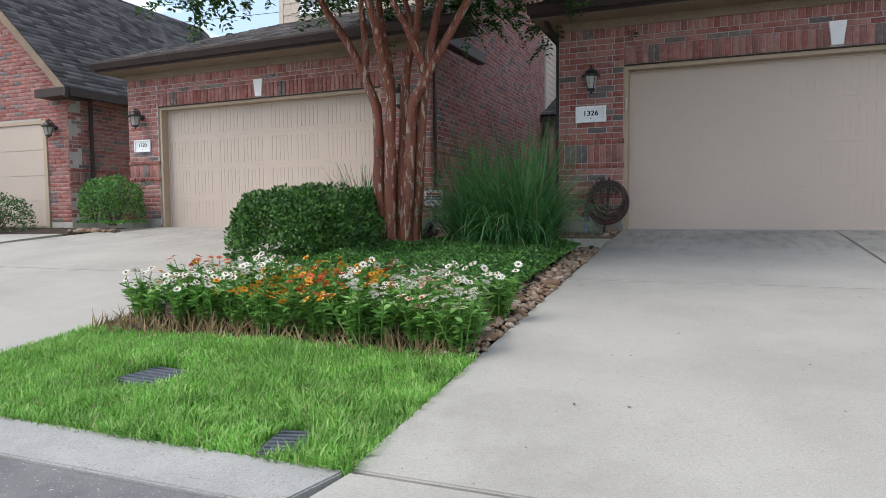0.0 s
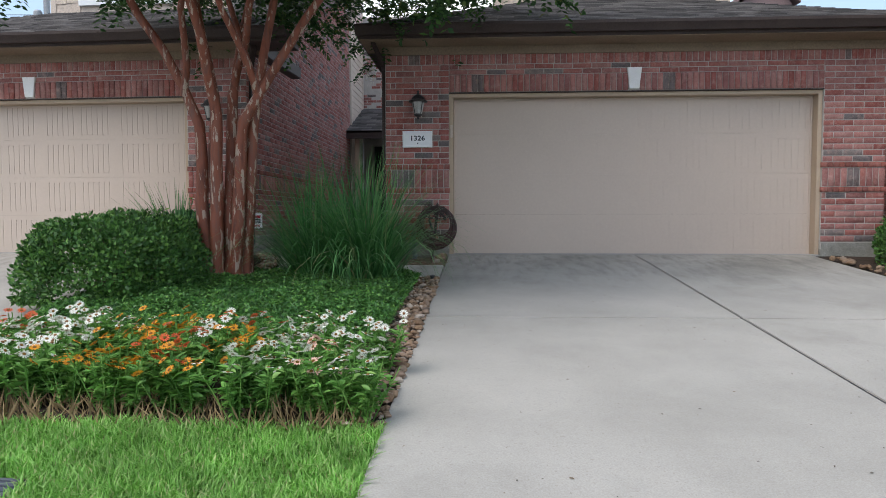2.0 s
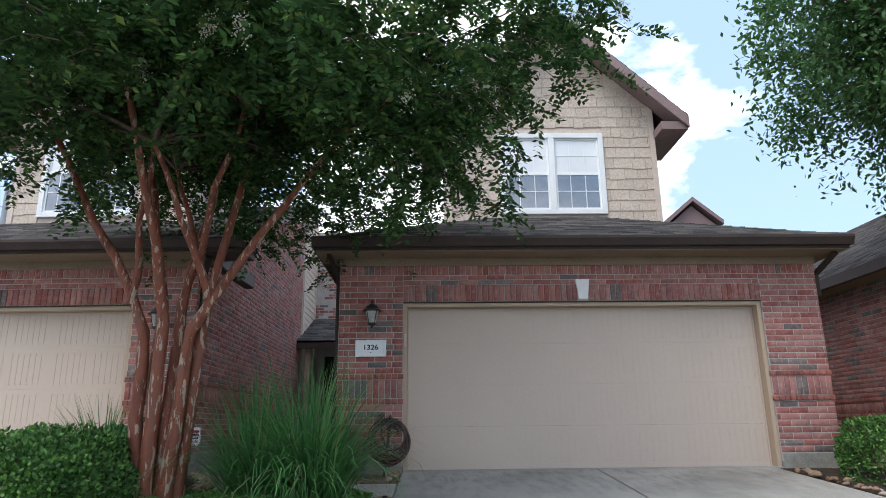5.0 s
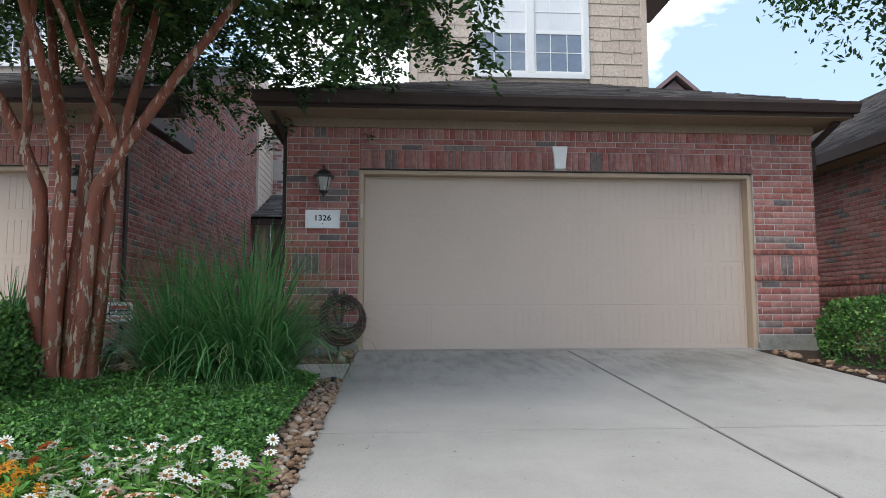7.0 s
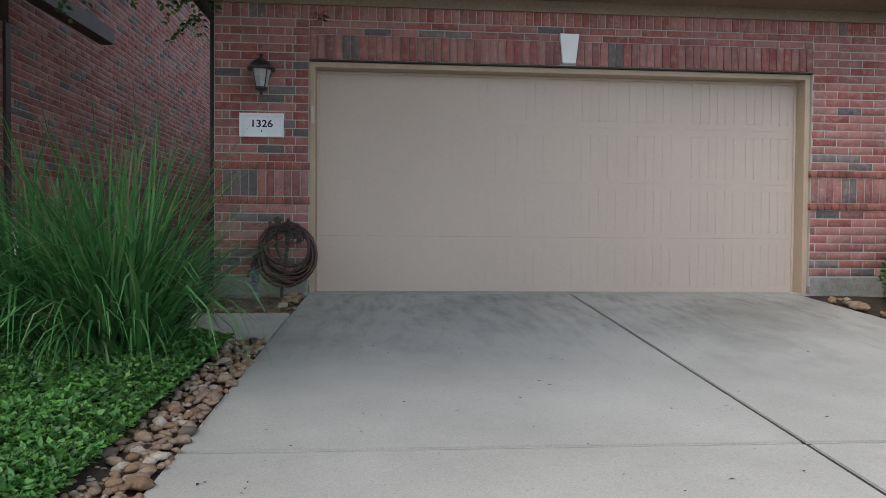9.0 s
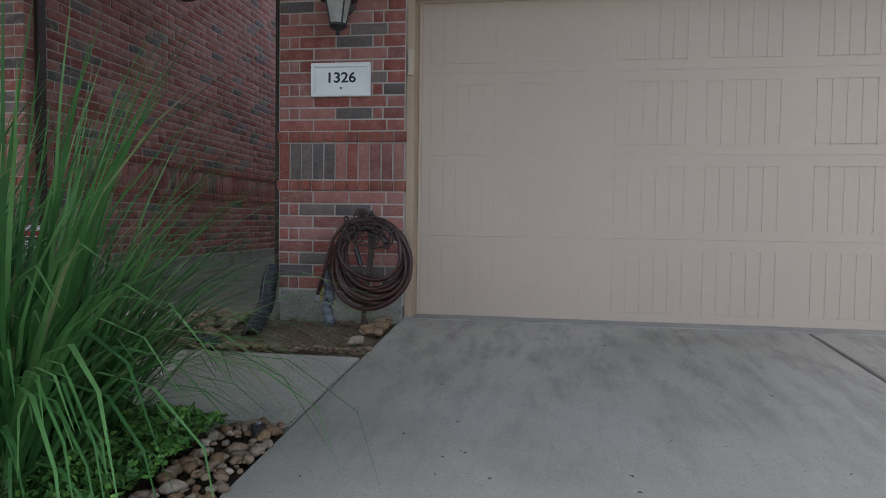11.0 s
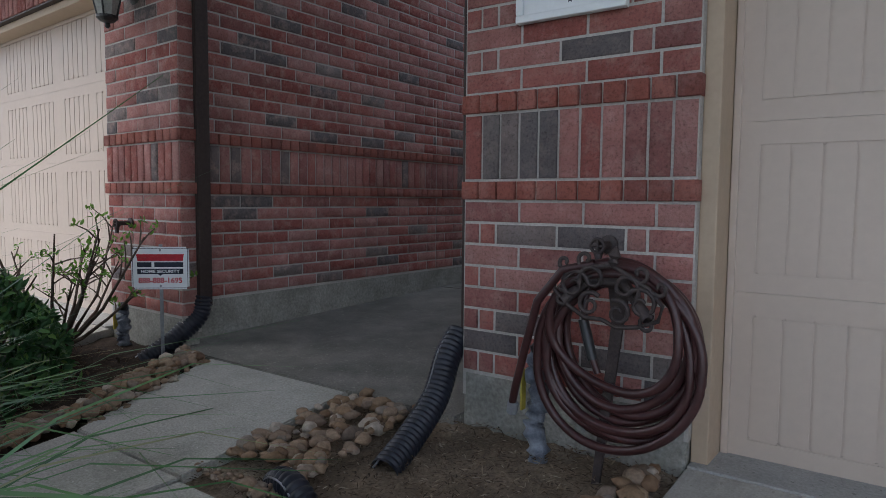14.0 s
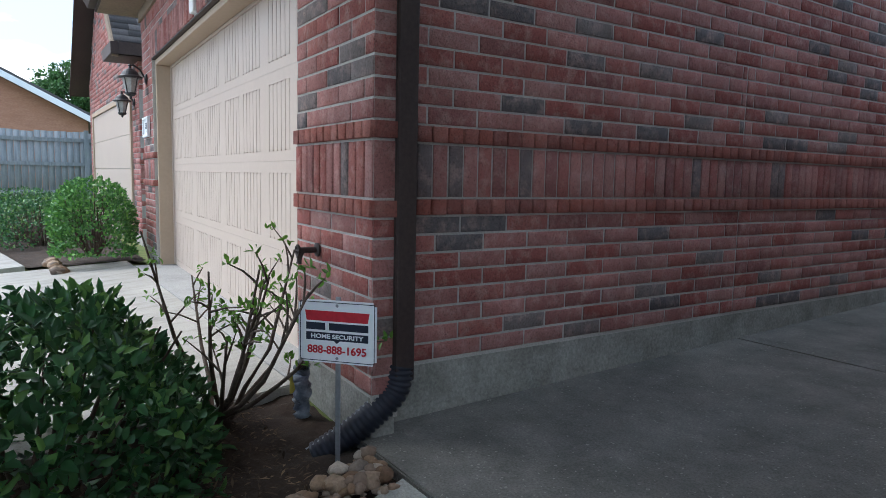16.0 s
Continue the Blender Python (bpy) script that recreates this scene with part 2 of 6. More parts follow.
M_TREELEAF = leaf_material("crape_leaf", [(0.0, (0.026, 0.065, 0.023)), (0.6, (0.046, 0.111, 0.033)), (0.93, (0.091, 0.182, 0.046)), (1.0, (0.15, 0.17, 0.045))], 0.6, 0.35, 0.2)
M_OAKLEAF = leaf_material("oak_leaf", [(0.0, (0.043, 0.111, 0.034)), (1.0, (0.102, 0.221, 0.068))], 0.5, 0.3)
M_HEDGE = leaf_material("hedge_leaf", [(0.0, (0.038, 0.105, 0.027)), (0.6, (0.075, 0.188, 0.042)), (1.0, (0.165, 0.330, 0.068))], 0.45, 0.2, 0.35)
M_SHRUB = leaf_material("glossy_shrub_leaf", [(0.0, (0.038, 0.104, 0.041)), (0.7, (0.066, 0.178, 0.060)), (1.0, (0.207, 0.375, 0.093))], 0.36, 0.15, 0.4)
M_LIME = leaf_material("bright_shrub_leaf", [(0.0, (0.084, 0.204, 0.030)), (1.0, (0.204, 0.396, 0.060))], 0.4, 0.3)
M_COVER = leaf_material("ground_cover_leaf", [(0.0, (0.053, 0.150, 0.039)), (0.7, (0.106, 0.264, 0.062)), (1.0, (0.229, 0.458, 0.097))], 0.4, 0.2)
M_BLADE = leaf_material("ornamental_grass_blade", [(0.0, (0.045, 0.15, 0.045)), (0.5, (0.085, 0.245, 0.075)), (0.93, (0.17, 0.37, 0.13)), (1.0, (0.36, 0.30, 0.17))], 0.42, 0.3)
M_LAWN = leaf_material("lawn_blade", [(0.0, (0.13, 0.33, 0.045)), (0.55, (0.25, 0.53, 0.10)), (0.9, (0.40, 0.64, 0.20)), (1.0, (0.56, 0.52, 0.28))], 0.5, 0.35)
M_ZLEAF = leaf_material("zinnia_leaf", [(0.0, (0.090, 0.225, 0.045)), (0.75, (0.165, 0.375, 0.075)), (1.0, (0.300, 0.495, 0.135))], 0.5, 0.3)
M_STRAW = leaf_material("dry_stalk", [(0.0, (0.20, 0.13, 0.06)), (1.0, (0.38, 0.28, 0.15))], 0.8, 0.1)
M_LITTER = leaf_material("bed_litter", [(0.0, (0.05, 0.035, 0.022)), (0.6, (0.15, 0.10, 0.06)), (0.9, (0.32, 0.25, 0.17)), (1.0, (0.50, 0.43, 0.33))], 0.9, 0.0)
M_PETAL = {k: leaf_material(k + "_petal", [(0.0, a), (1.0, c)], 0.55, 0.25) for k, a, c in (
    ("white", (0.74, 0.74, 0.60), (0.85, 0.85, 0.78)), ("orange", (0.72, 0.22, 0.015), (0.85, 0.36, 0.03)),
    ("pink", (0.66, 0.22, 0.20), (0.80, 0.55, 0.45)), ("red", (0.55, 0.06, 0.02), (0.68, 0.12, 0.04)))}
M_CENTRE = surface("bloom_centre", (0.16, 0.06, 0.02), (0.30, 0.16, 0.03), 60, 300, 0.8, 0.4)
M_PANICLE = leaf_material("white_panicle", [(0.0, (0.55, 0.55, 0.42)), (0.6, (0.75, 0.75, 0.68)), (1.0, (0.40, 0.33, 0.10))], 0.6, 0.3)
M_TWIG = surface("twig_bark", (0.065, 0.045, 0.034), (0.14, 0.105, 0.082), 12, 90, 0.9, 0.5)


def bark():
    m, nt, b = nodes_of("crape_bark", 0.55, 0, 0.3)
    big = add_noise(nt, 5, 4, 0.6, (3, 3, 0.5))
    peel = add_noise(nt, 7.5, 4, 0.6, (3.2, 3.2, 0.75))
    col = ramp(nt, big, [(0.3, (0.10, 0.036, 0.026)), (0.5, (0.23, 0.072, 0.040)), (0.7, (0.16, 0.078, 0.060))])
    col = blend(nt, col, (0.42, 0.33, 0.26), ramp(nt, peel, [(0.57, (0, 0, 0)), (0.60, (0.9, 0.9, 0.9))]))
    nt.links.new(col, b.inputs["Base Color"])
    bump(nt, b, peel, 0.5, 0.01)
    return m


M_BARK = bark()


M_PANE = surface("dark_window_pane", (0.13, 0.18, 0.25), (0.19, 0.24, 0.31), 1, 5, 0.03, 0.0, spec=1.0)
M_LAMPGLASS = surface("frosted_lamp_glass", (0.33, 0.33, 0.31), (0.42, 0.42, 0.40), 8, 60, 0.25, 0.05)
# Pale, smooth pane colour for the upper sashes.
M_PANE_PALE = surface("pale_window_pane", (0.70, 0.73, 0.76), (0.80, 0.82, 0.84), 2, 40, 0.08, 0.0, spec=0.6, grainy=0.03)
M_RED = surface("red_print", (0.48, 0.02, 0.035), (0.52, 0.025, 0.04), 4, 40, 0.45, 0.02)
M_NAVY = surface("navy_print", (0.012, 0.018, 0.035), (0.018, 0.024, 0.045), 4, 40, 0.45, 0.02)
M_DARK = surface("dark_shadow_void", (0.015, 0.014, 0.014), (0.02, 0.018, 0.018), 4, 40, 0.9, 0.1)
M_GRATE = surface("grey_plastic_lid", (0.075, 0.085, 0.105), (0.11, 0.12, 0.145), 9, 60, 0.6, 0.2)

# ---- mesh helpers ----


def part(name, data, material, parent=None, label="", m=None):
    """Links a bmesh or a mesh as one object, under a thing where parent is given."""
    if isinstance(data, bmesh.types.BMesh):
        me = bpy.data.meshes.new(name)
        bmesh.ops.recalc_face_normals(data, faces=data.faces)
        data.to_mesh(me)
        data.free()
    else:
        me = data
    if material and not me.materials:
        me.materials.append(material)
    ob = new(name, me)
    if parent:
        ob.parent = parent
    if m is not None:
        ob.matrix_basis = m
    if label:
        ob["label"] = label
    return ob


def thing(name, x, y, z, label, category, group="", rz=0.0, kind=""):
    e = new(name)
    e.empty_display_size = 0.1
    e.matrix_basis = pose(x, y, z, 0, 0, rz)
    return tagged(e, label, category, group, kind)


def mesh_np(name, v, f, smooth=False):
    """A mesh from arrays of places and of faces with one count of corners."""
    v, f = np.asarray(v, np.float32), np.asarray(f, np.int32)
    me = bpy.data.meshes.new(name)
    k = f.shape[1]
    me.vertices.add(len(v))
    me.vertices.foreach_set("co", v.ravel())
    me.loops.add(f.size)
    me.loops.foreach_set("vertex_index", f.ravel())
    me.polygons.add(len(f))
    me.polygons.foreach_set("loop_start", np.arange(0, f.size, k, dtype=np.int32))
    me.update(calc_edges=True)
    if smooth:
        me.polygons.foreach_set("use_smooth", np.ones(len(f), bool))
    return me


def box(bm, x0, x1, y0, y1, z0, z1, bevel=0.0):
    r = bmesh.ops.create_cube(bm, size=1.0, matrix=Matrix.Translation(((x0 + x1) / 2, (y0 + y1) / 2, (z0 + z1) / 2)) @ Matrix.Diagonal((x1 - x0, y1 - y0, z1 - z0, 1)))
    if bevel:
        es = {e for v in r["verts"] for e in v.link_edges}
        bmesh.ops.bevel(bm, geom=list(es), offset=bevel, segments=2, affect="EDGES", profile=0.6)
    return bm


def boxes(*rows, bevel=0.0):
    bm = bmesh.new()
    for r in rows:
        box(bm, *r, bevel=bevel)
    return bm


def prism(points, y0, y1, axis="y"):
    """A slab of the outline points, drawn out from y0 to y1 along an axis."""
    bm = bmesh.new()

    def at(p, d):
        return (p[0], d, p[1]) if axis == "y" else (d, p[0], p[1]) if axis == "x" else (p[0], p[1], d)

    a = [bm.verts.new(at(p, y0)) for p in points]
    c = [bm.verts.new(at(p, y1)) for p in points]
    bm.faces.new(a)
    bm.faces.new(list(reversed(c)))
    n = len(points)
    for i in range(n):
        bm.faces.new((a[i], c[i], c[(i + 1) % n], a[(i + 1) % n]))
    return bm


def tube_arrays(path, radii, sides=8):
    path = [Vector(p) for p in path]
    vs, fs = [], []
    up = Vector((0.13, 0.21, 1.0)).normalized()
    for i, p in enumerate(path):
        d = (path[min(i + 1, len(path) - 1)] - path[max(i - 1, 0)]).normalized()
        side = d.cross(up)
        if side.length < 0.05:
            side = d.cross(Vector((1, 0, 0)))
        side.normalize()
        other = side.cross(d)
        for k in range(sides):
            a = 2 * math.pi * k / sides
            vs.append(p + (side * math.cos(a) + other * math.sin(a)) * radii[i])
    for i in range(len(path) - 1):
        for k in range(sides):
            fs.append((i * sides + k, i * sides + (k + 1) % sides, (i + 1) * sides + (k + 1) % sides, (i + 1) * sides + k))
    return np.array(vs), np.array(fs)


def tubes_mesh(name, rows, sides=8):
    """One mesh of several tubes; rows of (path, radii)."""
    vs, fs, n = [], [], 0
    for path, radii in rows:
        if isinstance(radii, (int, float)):
            radii = [radii] * len(path)
        v, f = tube_arrays(path, radii, sides)
        vs.append(v)
        fs.append(f + n)
        n += len(v)
    return mesh_np(name, np.concatenate(vs), np.concatenate(fs), True)


def lathe(bm, profile, sides=20, m=Matrix()):
    rings = []
    for r, z in profile:
        rings.append([bm.verts.new(m @ Vector((r * math.cos(2 * math.pi * k / sides), r * math.sin(2 * math.pi * k / sides), z))) for k in range(sides)])
    for a, c in zip(rings, rings[1:]):
        for k in range(sides):
            bm.faces.new((a[k], a[(k + 1) % sides], c[(k + 1) % sides], c[k]))
    bm.faces.new(list(reversed(rings[0])))
    bm.faces.new(rings[-1])
    return bm


def text_mesh(name, body, size, depth=0.001, bold=0.02):
    cu = bpy.data.curves.new(name, "FONT")
    cu.body, cu.size, cu.extrude, cu.offset = body, size, depth, size * bold
    cu.align_x, cu.align_y = "CENTER", "CENTER"
    ob = bpy.data.objects.new(name, cu)
    scene.collection.objects.link(ob)
    me = bpy.data.meshes.new_from_object(ob.evaluated_get(bpy.context.evaluated_depsgraph_get()))
    bpy.data.objects.remove(ob)
    me.materials.clear()
    return me


rng = np.random.default_rng(7)


def unit(a):
    return a / np.maximum(np.linalg.norm(a, axis=1, keepdims=True), 1e-9)


def leaf_mesh(name, p, d, n, length, width, fold=0.25, six=False):
    """Leaves at p that point along d, their faces towards n: folded along the midrib."""
    p, d = np.asarray(p, float), unit(np.asarray(d, float))
    s = unit(np.cross(d, n))
    u = np.cross(s, d)
    L, W = np.broadcast_to(length, len(p))[:, None], np.broadcast_to(width, len(p))[:, None]
    k = np.arange(len(p))[:, None]
    if six:
        v = np.stack([p, p + d * L * 0.35 + s * W * 0.5 + u * W * fold, p + d * L * 0.7 + s * W * 0.36 + u * W * fold * 0.7, p + d * L - u * W * 0.2,
                      p + d * L * 0.7 - s * W * 0.36 + u * W * fold * 0.7, p + d * L * 0.35 - s * W * 0.5 + u * W * fold], 1)
        f = np.concatenate([k * 6 + np.array([[0, 1, 2, 3]]), k * 6 + np.array([[0, 3, 4, 5]])])
    else:
        v = np.stack([p, p + d * L * 0.45 + s * W * 0.5 + u * W * fold, p + d * L, p + d * L * 0.45 - s * W * 0.5 + u * W * fold], 1)
        f = np.concatenate([k * 4 + np.array([[0, 1, 2]]), k * 4 + np.array([[0, 2, 3]])])
    return mesh_np(name, v.reshape(-1, 3), f)

# ---- levels ----
SLOPE = 0.077
COURSE, BRICK, JOINT = 0.0795, 0.258, 0.0105


def grade(y):
    """The height of the sloping front yards at y."""
    return SLOPE * max(min(y, 0.0), -7.6) - 0.012 * max(-7.6 - y, 0.0) if y > -12 else SLOPE * -7.6 - 0.053


def tilted(bm):
    """Lays a flat piece on the slope."""
    for v in bm.verts:
        v.co.z += grade(v.co.y)
    return bm


# ---- ground ----
xs = sorted({-400, -150, -60, -30, *np.arange(-18, 12.1, 1.0).tolist(), 30, 60, 150, 400})
ys = sorted({-400, -150, -60, -30, -12.01, *np.arange(-12, 2.1, 0.5).tolist(), -7.6, 5, 10, 20, 40, 80, 200, 500})
gv = [(x, y, grade(y) - 0.07) for y in ys for x in xs]
gf = [(j * len(xs) + i, j * len(xs) + i + 1, (j + 1) * len(xs) + i + 1, (j + 1) * len(xs) + i) for j in range(len(ys) - 1) for i in range(len(xs) - 1)]
tagged(part("ground", mesh_np("ground", gv, gf), M_EARTH), "grassy earth under the front yards", "ground", kind="structure")


def slab(name, outline, top, thick, material, parent, y_cuts=()):
    """A concrete panel with softly broken edges; outline of (x, y), counted anticlockwise."""
    bm = prism(outline, -thick, 0.0, "z")
    bmesh.ops.recalc_face_normals(bm, faces=bm.faces)
    for y in y_cuts:
        bmesh.ops.bisect_plane(bm, geom=bm.verts[:] + bm.edges[:] + bm.faces[:], plane_co=(0, y, 0), plane_no=(0, 1, 0))
    rim = [e for e in bm.edges if all(abs(v.co.z) < 1e-5 for v in e.verts) and any(abs(f.normal.z) < 0.5 for f in e.link_faces)]
    bmesh.ops.bevel(bm, geom=rim, offset=0.006, segments=2, affect="EDGES")
    for v in bm.verts:
        v.co.z += top(v.co.y)
    return part(name, bm, material, parent)


def plane_top(y):
    return grade(y)


driveway = thing("driveway", 0, 0, 0, "pale grey concrete driveway with control joints sloping to the street", "driveway", kind="structure")
G = 0.009
for x0, x1, xm, xn in ((0.88, 3.42 - G, 0.845, 0.815), (3.42 + G, 5.74, 3.42 + G, 3.42 + G)):
    slab("slab", [(xm, -3.756 + G), (x1, -3.756 + G), (x1, -0.012), (x0, -0.012)], plane_top, 0.12, M_CONC, driveway)
    slab("slab", [(xn, -7.39), (x1, -7.39), (x1, -3.756 - G), (xm, -3.756 - G)], plane_top, 0.12, M_CONC, driveway)
slab("slab", [(0.55, -9.4), (6.3, -9.4), (5.9, -7.41), (0.83, -7.41)], plane_top, 0.12, M_CONC, driveway)
part("joint_filler", tilted(boxes((3.414, 3.426, -3.75, -0.02, -0.05, -0.004), (3.414, 3.426, -7.38, -3.76, -0.05, -0.004))), M_BLACKPAINT, driveway, "black joint filler")
part("joint_filler", tilted(boxes((0.86, 5.73, -3.760, -3.752, -0.05, -0.008))), M_BLACKPAINT, driveway)
left_drive = thing("driveway", 0, 0, 0, "pale grey concrete driveway of the neighbouring house", "driveway", kind="structure")
slab("slab", [(-8.5, -4.1 + G), (-2.3, -4.1 + G), (-2.74, -0.012), (-8.0, -0.012)], plane_top, 0.12, M_CONC, left_drive)
slab("slab", [(-8.5, -7.39), (-1.93, -7.39), (-1.93, -6.0), (-2.3, -4.1 - G), (-8.5, -4.1 - G)], plane_top, 0.12, M_CONC, left_drive)
slab("slab", [(-18, -7.39), (-8.55, -7.39), (-8.55, -1.0), (-15, -1.85), (-18, -1.85)], plane_top, 0.12, M_CONC, left_drive)
slab("slab", [(6.75, -7.39), (12, -7.39), (12, -4.0), (6.75, -4.0)], plane_top, 0.12, M_CONC, left_drive)

kerb = thing("kerb", 0, 0, 0, "worn pale concrete kerb along the lawn", "kerb", kind="structure")
slab("kerb_stone", [(-30, -7.68), (0.72, -7.68), (0.81, -7.40), (-30, -7.40)], plane_top, 0.14, M_CURB, kerb)
slab("kerb_stone", [(5.95, -7.68), (30, -7.68), (30, -7.40), (5.95, -7.40)], plane_top, 0.14, M_CURB, kerb)
road = part("road", prism([(-60, -30), (60, -30), (60, -7.69), (-60, -7.69)], -0.2, -0.012, "z"), M_ROAD)
for v in road.data.vertices:
    v.co.z += grade(v.co.y)
tagged(road, "worn grey street surface with pale specks", "road", kind="structure")


def patch(name, outline, lift, material, label, category, cell=0.12, rough=0.012, mound=None):
    """A bed of loose ground: a fine sheet over the slope, uneven, within an outline of four corners."""
    (ax, ay), (bx, by), (cx, cy), (dx, dy) = outline
    nu = max(2, int(math.hypot(bx - ax, by - ay) / cell))
    nv = max(2, int(math.hypot(dx - ax, dy - ay) / cell))
    v = []
    for j in range(nv + 1):
        for i in range(nu + 1):
            a, c = i / nu, j / nv
            x = (ax * (1 - a) + bx * a) * (1 - c) + (dx * (1 - a) + cx * a) * c
            y = (ay * (1 - a) + by * a) * (1 - c) + (dy * (1 - a) + cy * a) * c
            h = mound(a, c) if mound else 0.0
            v.append((x, y, grade(y) + lift + h + rough * noise.noise((x * 9, y * 9, 1.7)) + rough * 0.7 * noise.noise((x * 31, y * 31, 3.1))))
    f = [(j * (nu + 1) + i, j * (nu + 1) + i + 1, (j + 1) * (nu + 1) + i + 1, (j + 1) * (nu + 1) + i) for j in range(nv) for i in range(nu)]
    return tagged(part(name, mesh_np(name, v, f, True), material), label, category, kind="structure")


def bed_hump(a, c):
    return 0.10 * max(0.0, math.sin(math.pi * min(max(a, 0), 1))) ** 0.5 * math.sin(math.pi * c)


patch("flower_bed", [(-1.93, -6.15), (0.83, -6.15), (0.87, -1.93), (-2.68, -1.93)], -0.03, M_SOIL, "dark mulched soil of the planting bed", "soil", 0.06, 0.02, bed_hump)
patch("shrub_bed", [(-2.68, -1.93), (-1.0, -1.93), (-1.45, -0.01), (-2.75, -0.01)], -0.05, M_SOIL, "dark mulch under the shrubs beside the walk", "soil", 0.04, 0.025)
patch("hose_bed", [(-0.50, -0.93), (0.89, -0.93), (0.90, -0.002), (-0.60, -0.002)], -0.045, M_DIRT, "dry brown dirt bed with litter under the hose", "soil", 0.03, 0.02)
patch("side_bed", [(5.76, -7.39), (6.74, -7.39), (8.6, -0.05), (5.80, -0.05)], -0.02, M_SOIL, "mulched strip along the driveway", "soil", 0.1, 0.02)
patch("lawn_soil", [(-1.93, -7.39), (0.82, -7.39), (0.83, -6.12), (-1.93, -6.12)], -0.035, M_EARTH, "earth under the small lawn", "soil", 0.07, 0.02)


patch("hedge_bed", [(-15.0, -1.83), (-8.56, -0.98), (-8.06, 0.2), (-15.0, 0.44)], -0.02, M_SOIL, "dark mulch under the low hedges along the street", "soil", 0.1, 0.02)


def walk_top(y):
    return grade(y) - 0.004 if y < -0.16 else -0.0163 + 0.030 * (y + 0.16)


walkway = thing("walkway", 0, 0, 0, "stained grey concrete walk leading to the front door", "walkway", kind="structure")
slab("slab", [(-0.62, -1.90), (0.848, -1.90), (0.855, -0.95), (-0.46, -0.95)], walk_top, 0.1, M_WALK, walkway)
slab("slab", [(-1.14, -1.90), (-0.64, -1.90), (-0.48, -0.94), (-1.21, -0.94)], walk_top, 0.1, M_WALK, walkway)
slab("slab", [(-1.22, -0.925), (-0.49, -0.925), (-0.58, -0.055), (-1.60, -0.055)], walk_top, 0.1, M_WALK, walkway, y_cuts=(-0.16,))
# Passage slabs carry the darker concrete with the painted-in shade.
slab("slab", [(-2.06, -0.04), (-0.01, -0.04), (-0.01, 2.6), (-2.06, 2.6)], walk_top, 0.1, M_WALK_SHADE, walkway, y_cuts=(0.0,))
slab("slab", [(-2.06, 2.615), (-0.01, 2.615), (-0.01, 10.0), (-2.06, 10.0)], walk_top, 0.1, M_WALK_SHADE, walkway)

# ---- brick walls ----
PIECES = []


class Face:
    """A wall face: its lower start, the way along it and outward."""

    def __init__(self, origin, along, out):
        self.o, self.u, self.n = Vector(origin), Vector(along), Vector(out)

    def matrix(self, u, z, proud):
        p = self.o + self.u * u + self.n * proud
        return Matrix(((self.u.x, self.n.x, 0, p.x), (self.u.y, self.n.y, 0, p.y), (0, 0, 1, self.o.z + z), (0, 0, 0, 1)))


def running(u0, u1, z0, z1, shift=0.0):
    rows = max(1, round((z1 - z0) / COURSE))
    h = (z1 - z0) / rows
    for r in range(rows):
        u = u0 - (BRICK * 0.5 if (r % 2) else 0.0) - shift
        while u < u1 - 0.02:
            a, b = max(u, u0), min(u + BRICK, u1)
            if b - a > 0.035:
                yield a, z0 + r * h, b - a, h
            u += BRICK


def upright(u0, u1, z0, z1):
    n = max(1, round((u1 - u0) / COURSE))
    w = (u1 - u0) / n
    for i in range(n):
        yield u0 + i * w, z0, w, z1 - z0


def brick_block(w, h, depth=0.05):
    """One brick, its front at depth 0 with worn edges; u along x, outward along y."""
    c, e = 0.003, 0.0025
    a, b, lo, hi = JOINT / 2, w - JOINT / 2, JOINT / 2, h - JOINT / 2
    v = [(a, -depth, lo), (b, -depth, lo), (b, -depth, hi), (a, -depth, hi), (a, -e, lo), (b, -e, lo), (b, -e, hi), (a, -e, hi),
         (a + c, 0, lo + c), (b - c, 0, lo + c), (b - c, 0, hi - c), (a + c, 0, hi - c)]
    f = [(0, 1, 5, 4), (1, 2, 6, 5), (2, 3, 7, 6), (3, 0, 4, 7), (4, 5, 9, 8), (5, 6, 10, 9), (6, 7, 11, 10), (7, 4, 8, 11), (8, 9, 10, 11)]
    return np.array(v), np.array(f)


SHARED = {}


def lay(face, rects, proud, mats, parent, single):
    """Bricks over a face, as single parts or joined into one run."""
    if single:
        for u, z, w, h in rects:
            PIECES.append((face, u, z, w, h, proud + random.uniform(-0.002, 0.002), mats[0], parent))
        return
    vs, fs, n = [], [], 0
    for u, z, w, h in rects:
        v, f = brick_block(w, h)
        m = face.matrix(u, z, proud + random.uniform(-0.002, 0.002))
        vs.append(v @ np.array(m.to_3x3()).T + np.array(m.translation))
        fs.append(f + n)
        n += len(v)
    if vs:
        tagged(part("brickwork", mesh_np("brickwork", np.concatenate(vs), np.concatenate(fs)), mats[1], parent), kind="stuff")


PLAIN, HEADS, SOLDIERS = (M_BRICK, M_BRICK_RUN), (M_HEAD, M_HEAD_RUN), (M_SOLDIER, M_SOLDIER_RUN)


